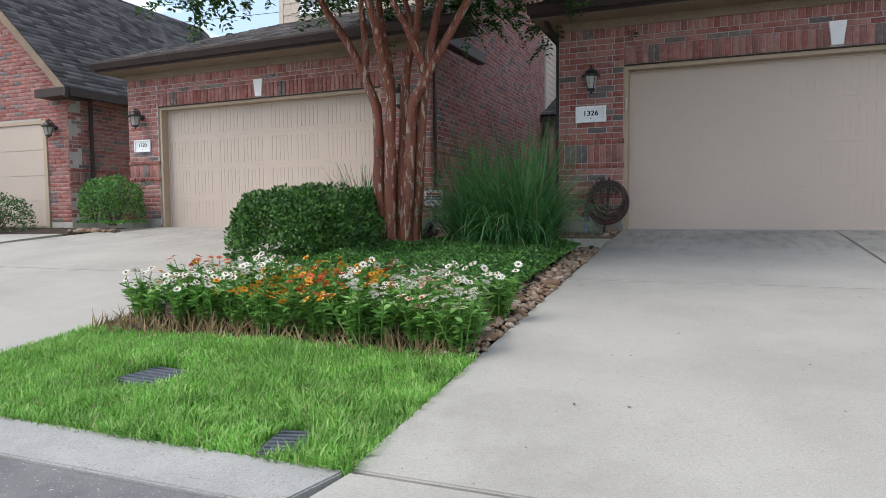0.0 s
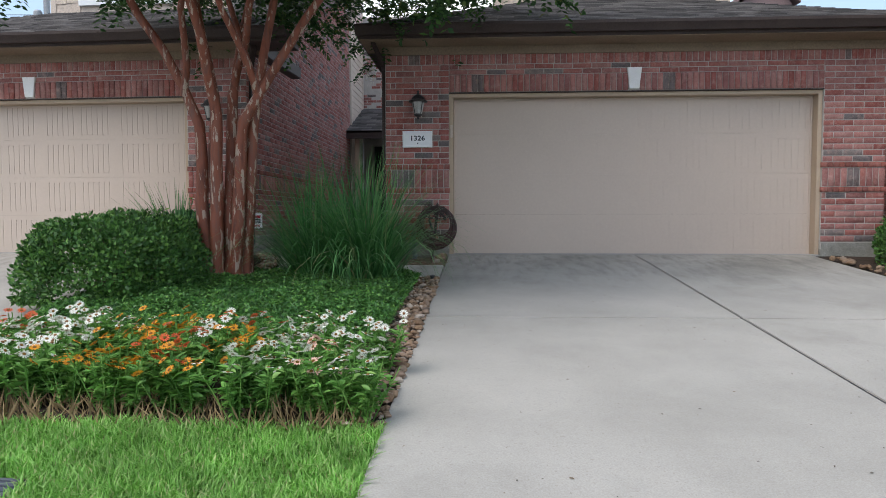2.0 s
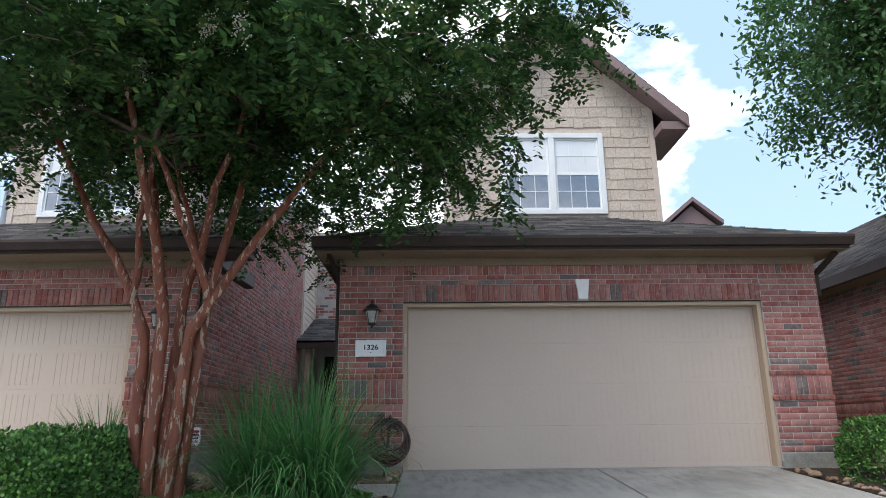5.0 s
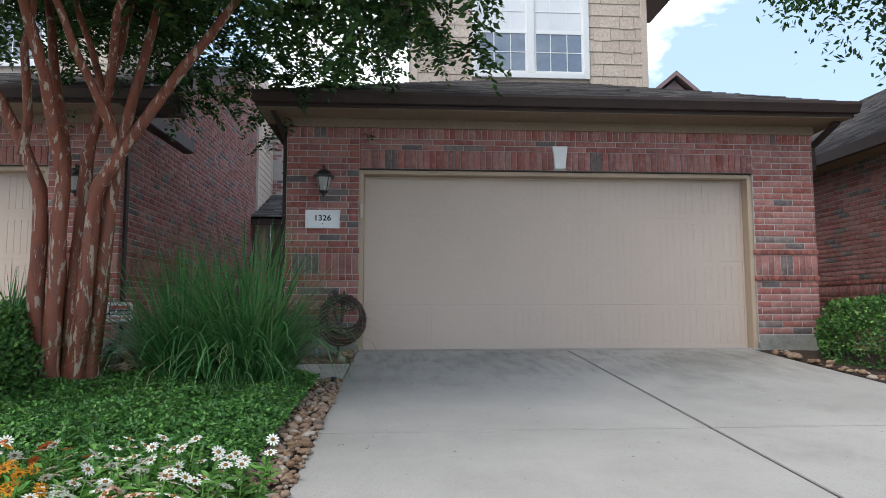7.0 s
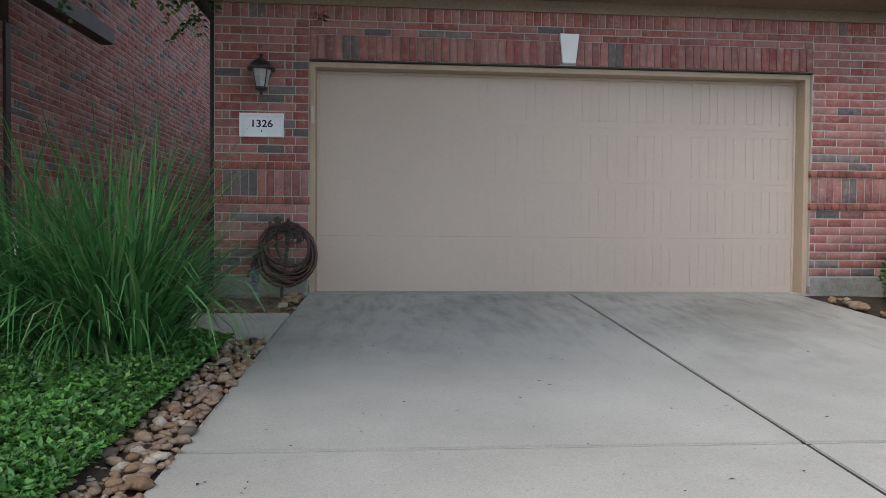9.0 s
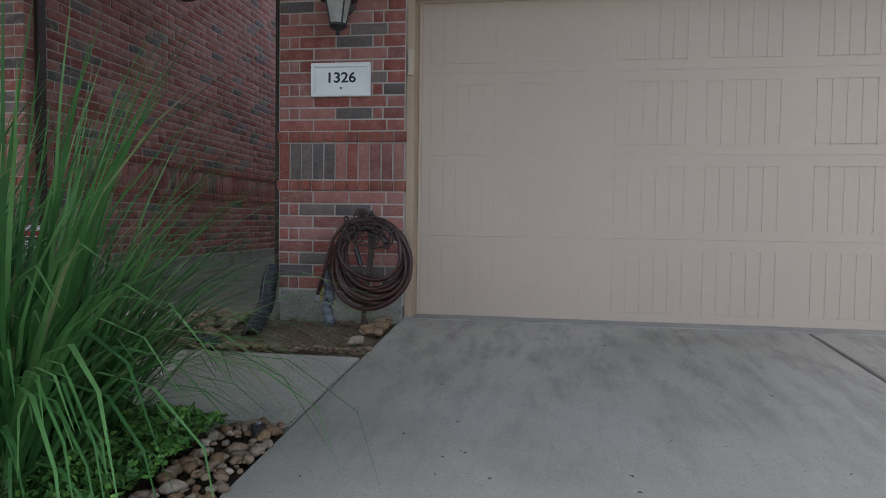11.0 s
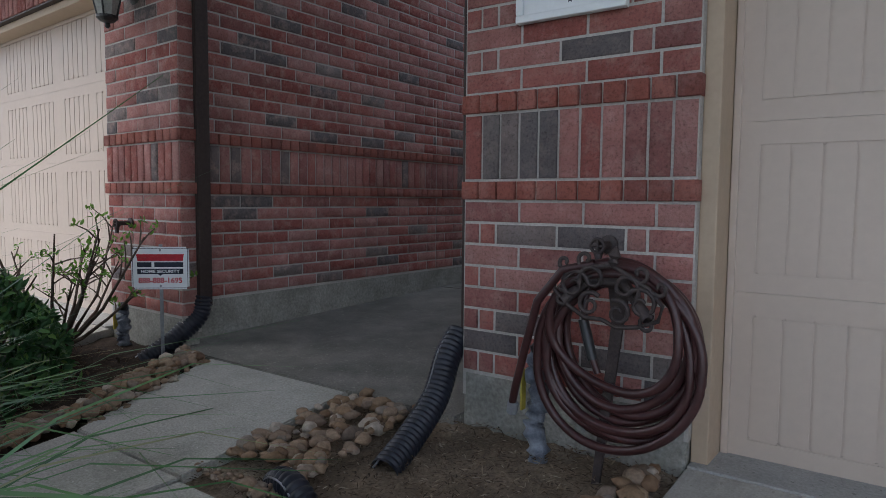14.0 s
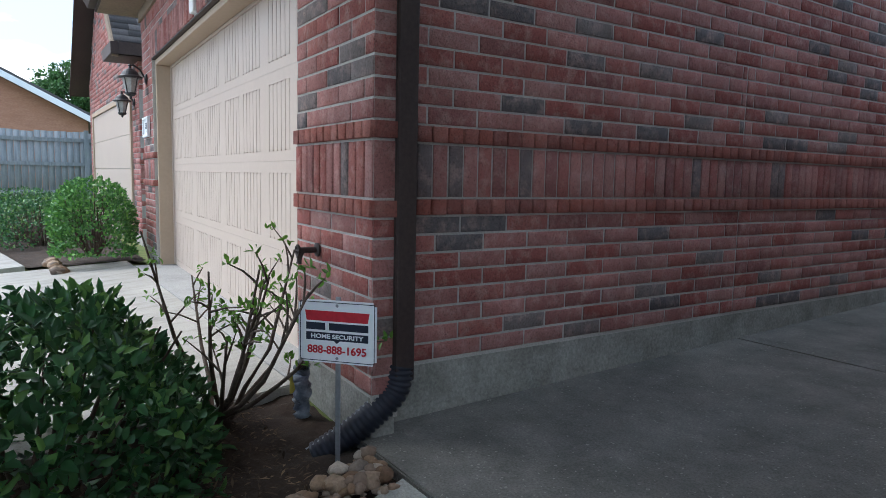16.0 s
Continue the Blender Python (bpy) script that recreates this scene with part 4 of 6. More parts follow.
def dormer(name, x0, x1, y, z0, zeave, apex, wx0, wx1, wz0, wz1, label):
    d = thing(name, 0, 0, 0, label, "dormer", kind="structure")
    c = (x0 + x1) / 2
    part("dormer_body", prism([(x0, z0 - 0.6), (x1, z0 - 0.6), (x1, zeave), (c, apex - 0.25), (x0, zeave)], y + 0.012, y + 3.2), M_SIDING, d)
    shakes = []
    r = 0
    z = z0
    while z < apex - 0.3:
        u = x0 - random.uniform(0, 0.15)
        while u < x1:
            w = random.choice((0.18, 0.24, 0.29, 0.34))
            a, b = max(u, x0), min(u + w, x1)
            half_width = (x1 - x0) / 2 + 0.1 if z < zeave else ((apex - 0.3 - z) / max(apex - zeave, 0.1)) * (x1 - x0) / 2
            inside = wx0 - 0.1 < b and a < wx1 + 0.1 and wz0 - 0.1 < z + 0.2 and z < wz1 + 0.1
            if inside and a < wx0:
                b = min(b, wx0 - 0.085)
            elif inside:
                a = max(a, wx1 + 0.085)
            if b - a > 0.03 and abs((a + b) / 2 - c) < half_width:
                shakes.append((a, b, z - random.choice((0, 0.0, 0.02)), z + 0.225))
            u += w
        z += 0.205
        r += 1
    for i, (a, b, za, zb) in enumerate(shakes[:300]):
        k = prism([(y - 0.014, za), (y + 0.010, za), (y + 0.010, zb), (y - 0.001, zb)], a + 0.003, b - 0.003, "x")
        part("shake", k, M_SHAKE, d)
    part("corner_trim", boxes((x0 - 0.02, x0 + 0.08, y - 0.022, y + 0.1, z0, zeave), (x1 - 0.08, x1 + 0.02, y - 0.022, y + 0.1, z0, zeave), bevel=0.004), M_SIDING, d)
    part("base_trim", boxes((x0, x1, y - 0.03, y + 0.02, z0 - 0.12, z0 + 0.0)), M_SIDING, d)
    s = (apex - zeave) / (c - x0)
    ov = 0.48
    for side in (-1, 1):
        xe = c + side * ((x1 - x0) / 2 + ov)
        ze = zeave - s * ov
        deck(d, [(xe, y - 0.5, ze), (c, y - 0.5, apex), (c, y + 3.6, apex), (xe, y + 3.6, ze)], 0.06)
        shingle_roof(d, [(xe, y - 0.5, ze + 0.004), (xe, y + 3.6, ze + 0.004), (c, y + 3.6, apex + 0.004), (c, y - 0.5, apex + 0.004)], 14)
        part("rake_board", prism([(xe, ze - 0.02), (c, apex - 0.02), (c, apex - 0.24), (xe, ze - 0.24)], y - 0.53, y - 0.48), M_FASCIA, d, "mauve rake board")
        part("rake_soffit", prism([(xe, ze - 0.08), (c, apex - 0.08), (c, apex - 0.10), (xe, ze - 0.10)], y - 0.48, y), M_FASCIA, d)
        lo, hi = sorted((c + side * ((x1 - x0) / 2), xe))
        part("eave_return", boxes((lo, hi, y - 0.46, y + 1.0, ze - 0.25, ze - 0.10)), M_FASCIA, d)
    return d


dormer_a = dormer("dormer_1", 1.58, 5.41, 2.2, 4.06, 6.35, 8.15, 2.62, 4.36, 4.29, 5.67, "beige shake dormer with a mauve gabled rake")
window_pair("window_1", 2.62, 2.2, 4.29, 1.74, 1.38, "white framed pair of sash windows in the dormer")
dormer_b = dormer("dormer_2", -6.2, -3.0, 2.0, 4.02, 6.35, 8.0, -5.6, -4.1, 4.25, 5.8, "beige shake dormer on the neighbouring roof")
window_b = window_pair("window_2", -5.6, 2.0, 4.25, 1.5, 1.5, "white framed sash windows with blue-grey blinds")

# neighbouring house on the far side of the driveway
CX = 8.6
wall_c = part("wall_side_3", boxes((CX + 0.008, CX + 0.3, -2.2, 9.0, -0.3, 2.95), (CX + 0.3, CX + 8, -2.2, -1.9, -0.3, 2.95)), M_MORTAR)
tagged(wall_c, "red brick side wall of the house next door", "wall", kind="structure")
brick_face(Face((CX, -2.2, 0), (0, 1, 0), (-1, 0, 0)), 11.2, 0.0, 2.9, wall_c, False, (0.62, 0.95))
roof_c = thing("roof_3", 0, 0, 0, "grey shingle roof of the house next door", "roof", kind="structure")
deck(roof_c, [(CX - 0.42, -2.7, 2.98), (CX + 5, -2.7, 6.0), (CX + 5, 9.5, 6.0), (CX - 0.42, 9.5, 2.98)])
shingle_roof(roof_c, [(CX - 0.42, -2.7, 2.985), (CX - 0.42, 9.5, 2.985), (CX + 5, 9.5, 6.005), (CX + 5, -2.7, 6.005)], 40)
part("fascia", boxes((CX - 0.50, CX - 0.40, -2.7, 9.5, 2.80, 2.97)), M_GUTTER, roof_c, "dark brown gutter")
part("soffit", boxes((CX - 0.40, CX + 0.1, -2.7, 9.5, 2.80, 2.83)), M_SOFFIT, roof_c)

# house further along the street
DX, DY = -10.15, 0.5
wall_d = part("wall_garage_4", prism([(DX - 6.2, -0.3), (DX, -0.3), (DX, 2.8), (DX - 3.1, 6.0), (DX - 6.2, 2.8)], DY + 0.008, DY + 0.3), M_MORTAR)
tagged(wall_d, "red brick gable front of a house along the street", "wall", kind="structure")
gable = [r for r in running(0, 6.2, 0.1, 5.9) if r[1] + COURSE < 2.8 + (3.1 - abs(r[0] + r[2] / 2 - 3.1)) * 1.03 and not (0.75 < r[0] + r[2] / 2 < 5.45 and r[1] < 2.2)]
lay(Face((DX - 6.2, DY, 0), (1, 0, 0), (0, -1, 0)), gable, 0, PLAIN, wall_d, False)
wall_ds = part("wall_side_4", boxes((DX - 0.3, DX - 0.008, DY + 0.3, 6, -0.3, 2.8)), M_MORTAR)
tagged(wall_ds, "red brick side wall of the house along the street", "wall", kind="structure")
brick_face(Face((DX, DY, 0), (0, 1, 0), (1, 0, 0)), 6.0, 0.1, 2.75, wall_ds, False, (0.85, 1.2))
door_d = thing("garage_door_4", DX - 3.1, DY, 0, "closed tan garage door of the house along the street", "garage door", kind="structure")
part("door_section", boxes(*[(-2.4, 2.4, -0.004, 0.03, i * 0.53 + 0.004, i * 0.53 + 0.526) for i in range(4)], bevel=0.004), M_TAN, door_d)
part("door_frame", boxes((-2.5, -2.4, -0.03, 0.05, 0, 2.2), (2.4, 2.5, -0.03, 0.05, 0, 2.2), (-2.4, 2.4, -0.03, 0.05, 2.125, 2.2)), M_TRIM, door_d)
roof_d = thing("roof_4", 0, 0, 0, "steep grey shingle gable roof along the street", "roof", kind="structure")
deck(roof_d, [(DX + 0.4, DY - 0.35, 2.75), (DX + 0.4, 8, 2.75), (DX - 3.1, 8, 6.15), (DX - 3.1, DY - 0.35, 6.15)], 0.1)
shingle_roof(roof_d, [(DX + 0.4, DY - 0.35, 2.755), (DX + 0.4, 8, 2.755), (DX - 3.1, 8, 6.155), (DX - 3.1, DY - 0.35, 6.155)], 34)
deck(roof_d, [(DX - 3.1, DY - 0.35, 6.15), (DX - 3.1, 8, 6.15), (DX - 6.6, 8, 2.75), (DX - 6.6, DY - 0.35, 2.75)], 0.1)
part("rake_board", prism([(DX + 0.4, 2.74), (DX - 3.1, 6.14), (DX - 3.1, 5.95), (DX + 0.4, 2.55)], DY - 0.38, DY - 0.3), M_SOFFIT, roof_d, "tan rake board")
part("eave_return", boxes((DX - 0.4, DX + 0.45, DY - 0.40, DY + 0.3, 2.58, 2.74)), M_GUTTER, roof_d)
part("fascia", boxes((DX + 0.36, DX + 0.48, DY - 0.3, 8, 2.58, 2.74)), M_GUTTER, roof_d)

# the neighbouring garage front stands slightly turned from the line of the first
TURN_B = Matrix.Translation((BX1, 0, 0)) @ Matrix.Rotation(radians(-2.2), 4, "Z") @ Matrix.Translation((-BX1, 0, 0))
for turned in (wall_b, door_b, roof_b, dormer_b, window_b):
    turned.matrix_basis = TURN_B @ turned.matrix_basis

# ---- plants ----


def blob_points(n, rx, ry, rz, lump=0.12, flat=0.0, seed=1.0, inner=0.3):
    """Points near the skin of a clipped, lumpy mound, with outward directions."""
    d = unit(rng.normal(size=(n, 3)))
    d[:, 2] = np.abs(d[:, 2]) * 1.0 - 0.12
    d = unit(d)
    e = np.sign(d) * np.abs(d) ** (1.0 - flat)
    k = np.array([1 + lump * noise.noise((x * 2.2 + seed, y * 2.2, z * 2.2)) + lump * 0.6 * noise.noise((x * 6 + seed, y * 6, z * 6)) for x, y, z in d])
    depth = 1 - inner * rng.random(n) ** 2.2
    p = e * k[:, None] * depth[:, None] * np.array([rx, ry, rz])
    return p, d


def bush(name, x, y, z, rx, ry, rz, n, leaf, width, material, label, category="hedge", flat=0.3, seed=1.0, six=False, group=""):
    b = thing(name, x, y, z, label, category, group)
    p, d = blob_points(n, rx, ry, rz, 0.14, flat, seed)
    p[:, 2] = np.maximum(p[:, 2] + 0.12 * rz, 0.015)
    way = unit(d * 0.7 + rng.normal(size=(n, 3)) * 0.6 + np.array([0, 0, 0.35]))
    nrm = unit(d + rng.normal(size=(n, 3)) * 0.45 + np.array([0, 0, 0.3]))
    tagged(part("foliage", leaf_mesh("foliage", p, way, nrm, leaf * rng.uniform(0.6, 1.25, n), width * rng.uniform(0.7, 1.2, n), 0.2, six), material, b), kind="stuff")
    rows = []
    for i in range(26):
        a = rng.uniform(0, 2 * math.pi)
        s = rng.uniform(0.3, 0.85)
        top = Vector((math.cos(a) * rx * s, math.sin(a) * ry * s, rz * rng.uniform(0.55, 0.95)))
        root = Vector((math.cos(a) * rx * 0.12, math.sin(a) * ry * 0.12, -0.04))
        mid = root.lerp(top, 0.5) + Vector((0, 0, -0.06))
        rows.append(([root, mid, top], [0.016, 0.010, 0.004]))
    tagged(part("stem_work", tubes_mesh("stem_work", rows, 5), M_TWIG, b, "brown woody stems"), kind="stuff")
    return b


TREE = (-1.30, -2.6)
tz = grade(TREE[1])


def limb(start, end, r0, r1, sag=0.12, n=7, wob=0.05, seed=0.0):
    s, e = Vector(start), Vector(end)
    pts, rad = [], []
    for i in range(n):
        t = i / (n - 1)
        p = s.lerp(e, t)
        p.z += sag * math.sin(math.pi * t)
        p += Vector((noise.noise((t * 3 + seed, 1, 0)), noise.noise((t * 3 + seed, 5, 0)), 0)) * wob * math.sin(math.pi * t)
        pts.append(p)
        rad.append(r0 + (r1 - r0) * t)
    return pts, rad


def crape_myrtle():
    t = thing("crape_myrtle", TREE[0], TREE[1], tz + 0.06, "multi-stemmed crape myrtle with peeling cinnamon bark", "tree")
    stems = [((-0.17, 0.02, 0), (-0.22, 0.0, 1.6), (-1.45, -0.2, 3.9)), ((-0.05, -0.06, 0), (-0.02, -0.05, 1.7), (-0.3, -0.9, 4.0)), ((0.05, 0.05, 0), (0.08, 0.12, 1.9), (0.25, 0.9, 4.2)),
             ((0.13, -0.04, 0), (0.24, -0.05, 1.6), (1.75, -0.1, 3.7)), ((0.20, 0.06, 0), (0.30, 0.08, 1.55), (0.7, 0.3, 4.0)), ((-0.10, 0.10, 0), (-0.14, 0.2, 1.9), (-0.8, 0.9, 4.0))]
    tips = []
    for k, (a, b, c) in enumerate(stems):
        p0, r0 = limb(a, b, 0.074, 0.055, 0.0, 9, 0.05, k * 3.1)
        p1, r1 = limb(b, c, 0.052, 0.026, 0.10, 8, 0.10, k * 1.7)
        p0[0].z -= 0.1
        r0[0] *= 1.35
        part("trunk", tubes_mesh("trunk", [(p0 + p1[1:], r0 + r1[1:])], 12), M_BARK, t)
        tips.append(Vector(c))
        if k in (0, 2, 3, 4):
            q = Vector(b) + (Vector(c) - Vector(b)) * 0.12
            e = Vector(b) + Vector((random.uniform(-0.5, 0.9), random.uniform(-0.7, 0.2), random.uniform(1.6, 2.0)))
            p2, r2 = limb(q, e, 0.040, 0.022, 0.05, 7, 0.08, k * 9.0)
            part("limb", tubes_mesh("limb", [(p2, r2)], 9), M_BARK, t)
            tips.append(e)
    rows, ends = [], []
    for k, tip in enumerate(tips):
        for j in range(9):
            a = rng.uniform(0, 2 * math.pi)
            reach = rng.uniform(0.8, 2.4)
            e = tip + Vector((math.cos(a) * reach, math.sin(a) * reach, rng.uniform(0.0, 1.6)))
            p, r = limb(tip, e, 0.022, 0.007, 0.15, 6, 0.12, k * 5 + j)
            rows.append((p, r))
            for i in range(2, 6):
                for _ in range(2):
                    b2 = p[i] + Vector(rng.normal(size=3) * 0.32)
                    rows.append(([p[i], p[i].lerp(b2, 0.5) + Vector((0, 0, 0.04)), b2], [0.006, 0.004, 0.002]))
                    ends.append((p[i], b2))
    for _ in range(290):
        a, rr = rng.uniform(0, 2 * math.pi), 3.2 * math.sqrt(rng.uniform(0.1, 1))
        c = Vector((0.7 + 1.08 * math.cos(a) * rr, -0.15 + math.sin(a) * rr, 0))
        c.z = 3.15 + 0.75 * min(max((2.3 - math.hypot(c.x, c.y)) / 1.3, 0.0), 1.0) + rng.uniform(0, 1.0) ** 1.3 * 1.9 + 0.45 * max(c.x - 1.0, 0)
        b2 = c + Vector((math.cos(a) * 0.5, math.sin(a) * 0.5, -0.35))
        rows.append(([c, c.lerp(b2, 0.5) + Vector((0, 0, 0.08)), b2], [0.008, 0.005, 0.002]))
        ends.append((c, b2))
        ends.append((c, c + Vector(rng.normal(size=3) * 0.4)))
    for _ in range(20):
        c = Vector((rng.uniform(1.4, 3.3), rng.uniform(-1.2, 0.6), rng.uniform(3.3, 4.4)))
        b2 = c + Vector((rng.uniform(0.0, 0.35), rng.uniform(-0.3, 0.1), -rng.uniform(0.35, 0.75)))
        rows.append(([c, c.lerp(b2, 0.5) + Vector((0.08, 0, 0.06)), b2], [0.007, 0.005, 0.002]))
        ends += [(c, b2), (c.lerp(b2, 0.5), b2 + Vector((0, 0, -0.1)))]
    tagged(part("twig", tubes_mesh("twig", rows, 5), M_TWIG, t), kind="stuff")
    P, D = [], []
    for a, b in ends:
        a, b = np.array(a), np.array(b)
        axis = b - a
        for _ in range(6):
            # a leafy shoot: leaves in two ranks along a drooping rib
            base = a + axis * rng.uniform(0.15, 1.05)
            way = unit((rng.normal(size=3) * np.array([1, 1, 0.5]) + axis * 0.8 + np.array([0, 0, -0.25]))[None])[0]
            flat = unit(np.cross(way, np.array([0.0, 0.0, 1.0]) + rng.normal(size=3) * 0.25)[None])[0]
            m = 9
            q = np.linspace(0.05, 1, m)[:, None]
            rib = base + way * q * rng.uniform(0.24, 0.40) + np.array([0, 0, -0.10]) * q ** 2
            for hand in (-1, 1):
                P.append(rib + rng.normal(size=(m, 3)) * 0.006)
                D.append(flat * hand + way * 0.55 + rng.normal(size=(m, 3)) * 0.18)
    P, D = np.concatenate(P), np.concatenate(D)
    N = unit(rng.normal(size=P.shape) * 0.6 + np.array([0, 0, 1.0]))
    n = len(P)
    tagged(part("crown", leaf_mesh("crown", P, D, N, rng.uniform(0.06, 0.095, n), rng.uniform(0.036, 0.052, n), 0.12), M_TREELEAF, t), kind="stuff")
    pick = [ends[i] for i in rng.choice(len(ends), 60, replace=False)]
    for a, b in pick:
        b = np.array(b)
        m = 150
        p = b + np.array([0, 0, -0.02]) + rng.normal(size=(m, 3)) * np.array([0.036, 0.036, 0.065])
        tagged(part("panicle", leaf_mesh("panicle", p, rng.normal(size=(m, 3)), rng.normal(size=(m, 3)), 0.02, 0.018, 0.3), M_PANICLE, t, "white and spent yellowish blossom"), kind="stuff")
    return t


crape_myrtle()


def street_tree(name, x, y, z0, crown_z, radius, n, label, leaf=0.07):
    t = thing(name, x, y, z0, label, "tree")
    p, r = limb((0, 0, -0.1), (0.1, 0.1, crown_z - z0 - radius * 0.4), 0.14, 0.09, 0, 8, 0.15)
    part("trunk", tubes_mesh("trunk", [(p, r)], 12), M_TWIG, t)
    rows, P, D = [], [], []
    for k in range(int(n)):
        d = unit(rng.normal(size=(1, 3)))[0]
        d[2] = d[2] * 0.8
        q = np.array([0, 0, crown_z - z0]) + d * radius * (0.45 + 0.55 * rng.random()) * (1 + 0.25 * noise.noise((d[0] * 2, d[1] * 2, d[2] * 2 + x)))
        if k % 5 == 0:
            rows.append(([p[-1], p[-1].lerp(Vector(q), 0.5) + Vector((0, 0, 0.2)), Vector(q)], [0.05, 0.025, 0.006]))
        m = 90
        P.append(q + rng.normal(size=(m, 3)) * radius * 0.062)
        D.append(rng.normal(size=(m, 3)) + d * 0.6 + np.array([0, 0, -0.2]))
    P, D = np.concatenate(P), np.concatenate(D)
    tagged(part("limb_work", tubes_mesh("limb_work", rows, 6), M_TWIG, t), kind="stuff")
    N = unit(rng.normal(size=P.shape) * 0.7 + np.array([0, 0, 1.0]))
    tagged(part("crown", leaf_mesh("crown", P, D, N, leaf * rng.uniform(0.7, 1.3, len(P)), leaf * 0.5, 0.1), M_OAKLEAF, t), kind="stuff")


street_tree("oak_tree", 9.5, -1.3, grade(-1.3), 6.3, 3.3, 1100, "leafy green street tree beside the driveway", 0.11)

bush("boxwood_hedge", -2.08, -3.1, grade(-3.1) + 0.05, 0.68, 0.92, 0.66, 20000, 0.045, 0.030, M_HEDGE, "clipped rounded green hedge in the flower bed", seed=3.0)
bush("boxwood_hedge", 7.15, -1.3, grade(-1.3) - 0.02, 0.95, 1.15, 0.72, 18000, 0.045, 0.030, M_HEDGE, "clipped green hedge beside the driveway", seed=8.0)
bush("glossy_shrub", -2.35, -1.15, grade(-1.1) - 0.03, 0.62, 0.62, 0.60, 6000, 0.062, 0.030, M_SHRUB, "dark glossy-leaved shrub beside the walk", "shrub", 0.1, 5.0, True)
bush("round_shrub", -8.1, -0.34, 0.10, 0.54, 0.42, 0.72, 5200, 0.05, 0.032, M_COVER, "bright green clipped shrub by the garage pier", "shrub", 0.3, 11.0)
bush("low_hedge", -12.2, -1.0, -0.08, 0.8, 0.8, 0.66, 3000, 0.05, 0.034, M_SHRUB, "dark green low hedge along the neighbouring house", seed=14.0, group="low hedges")
bush("low_hedge", -10.9, -0.7, -0.06, 0.6, 0.7, 0.62, 3000, 0.05, 0.034, M_SHRUB, "dark green low hedge along the neighbouring house", seed=15.0, group="low hedges")
bush("low_hedge", -13.9, -1.0, -0.08, 1.1, 0.8, 0.66, 3000, 0.05, 0.034, M_SHRUB, "dark green low hedge along the neighbouring house", seed=16.0, group="low hedges")


def grass_clump(x, y, n, length, spread, label, seed=0):
    """Arching blades from one root."""
    g = thing("ornamental_grass", x, y, grade(y) + 0.0, label, "grass", "ornamental grasses")
    vs, fs = [], []
    k = 7
    for i in range(n):
        a = rng.uniform(0, 2 * math.pi)
        r0 = spread * 0.35 * math.sqrt(rng.random())
        L = length * rng.uniform(0.45, 1.1)
        lean = rng.uniform(0.12, 1.0)
        w = rng.uniform(0.005, 0.0105)
        root = np.array([math.cos(a + rng.normal() * 0.5) * r0, math.sin(a + rng.normal() * 0.5) * r0, -0.02])
        out = np.array([math.cos(a), math.sin(a), 0])
        side = np.array([-math.sin(a), math.cos(a), 0])
        base = len(vs)
        ang = math.radians(86 - 30 * lean)
        p = root.copy()
        droop = lean * rng.uniform(1.2, 3.0) / (k - 1)
        for j in range(k):
            t = j / (k - 1)
            ww = w * (1 - t ** 2.2) + 0.0006
            vs += [p + side * ww, p - side * ww]
            p = p + (out * math.cos(ang) + np.array([0, 0, math.sin(ang)])) * L / (k - 1) + side * rng.normal() * 0.006
            ang -= droop * (0.5 + t * 1.4)
        for j in range(k - 1):
            b = base + 2 * j
            fs.append((b, b + 1, b + 3, b + 2))
    tagged(part("blades", mesh_np("blades", np.array(vs), np.array(fs)), M_BLADE, g), kind="stuff")


grass_clump(0.12, -2.50, 1150, 1.42, 0.75, "tall dark green fountain grass beside the rock border")
grass_clump(-0.38, -2.45, 600, 1.4, 0.6, "tall fountain grass next to the tree trunks")
grass_clump(-2.05, -1.95, 600, 1.1, 0.45, "small fountain grass behind the tree trunks")


def cover(name, outline, n, label):
    """A low carpet of small leaves within four corners."""
    a, b, c, d = [np.array(p) for p in outline]
    u, v = rng.random(n)[:, None], rng.random(n)[:, None]
    q = (a * (1 - u) + b * u) * (1 - v) + (d * (1 - u) + c * u) * v
    h = np.array([0.11 + 0.07 * noise.noise((x * 1.7, y * 1.7, 4.0)) + 0.035 * noise.noise((x * 7, y * 7, 2.0)) for x, y in q])
    edge = np.minimum(np.minimum(u, 1 - u), np.minimum(v, 1 - v))[:, 0]
    h = h * np.minimum(1, 0.35 + edge * 9)
    z = np.array([grade(y) for y in q[:, 1]]) + 0.04 + h * (1 - 0.45 * rng.random(n) ** 2)
    p = np.stack([q[:, 0], q[:, 1], z], 1)
    way = unit(rng.normal(size=(n, 3)) * np.array([1, 1, 0.35]) + np.array([0, 0, 0.25]))
    nrm = unit(rng.normal(size=(n, 3)) * 0.5 + np.array([0, 0, 1]))
    ob = part(name, leaf_mesh(name, p, way, nrm, rng.uniform(0.022, 0.042, n), rng.uniform(0.016, 0.026, n), 0.15), M_COVER)
    tagged(ob, label, "ground cover", kind="stuff")


cover("ground_cover", [(-2.1, -5.0), (0.61, -4.75), (0.66, -2.05), (-2.55, -2.05)], 92000, "low trailing dark green ground cover around the tree")


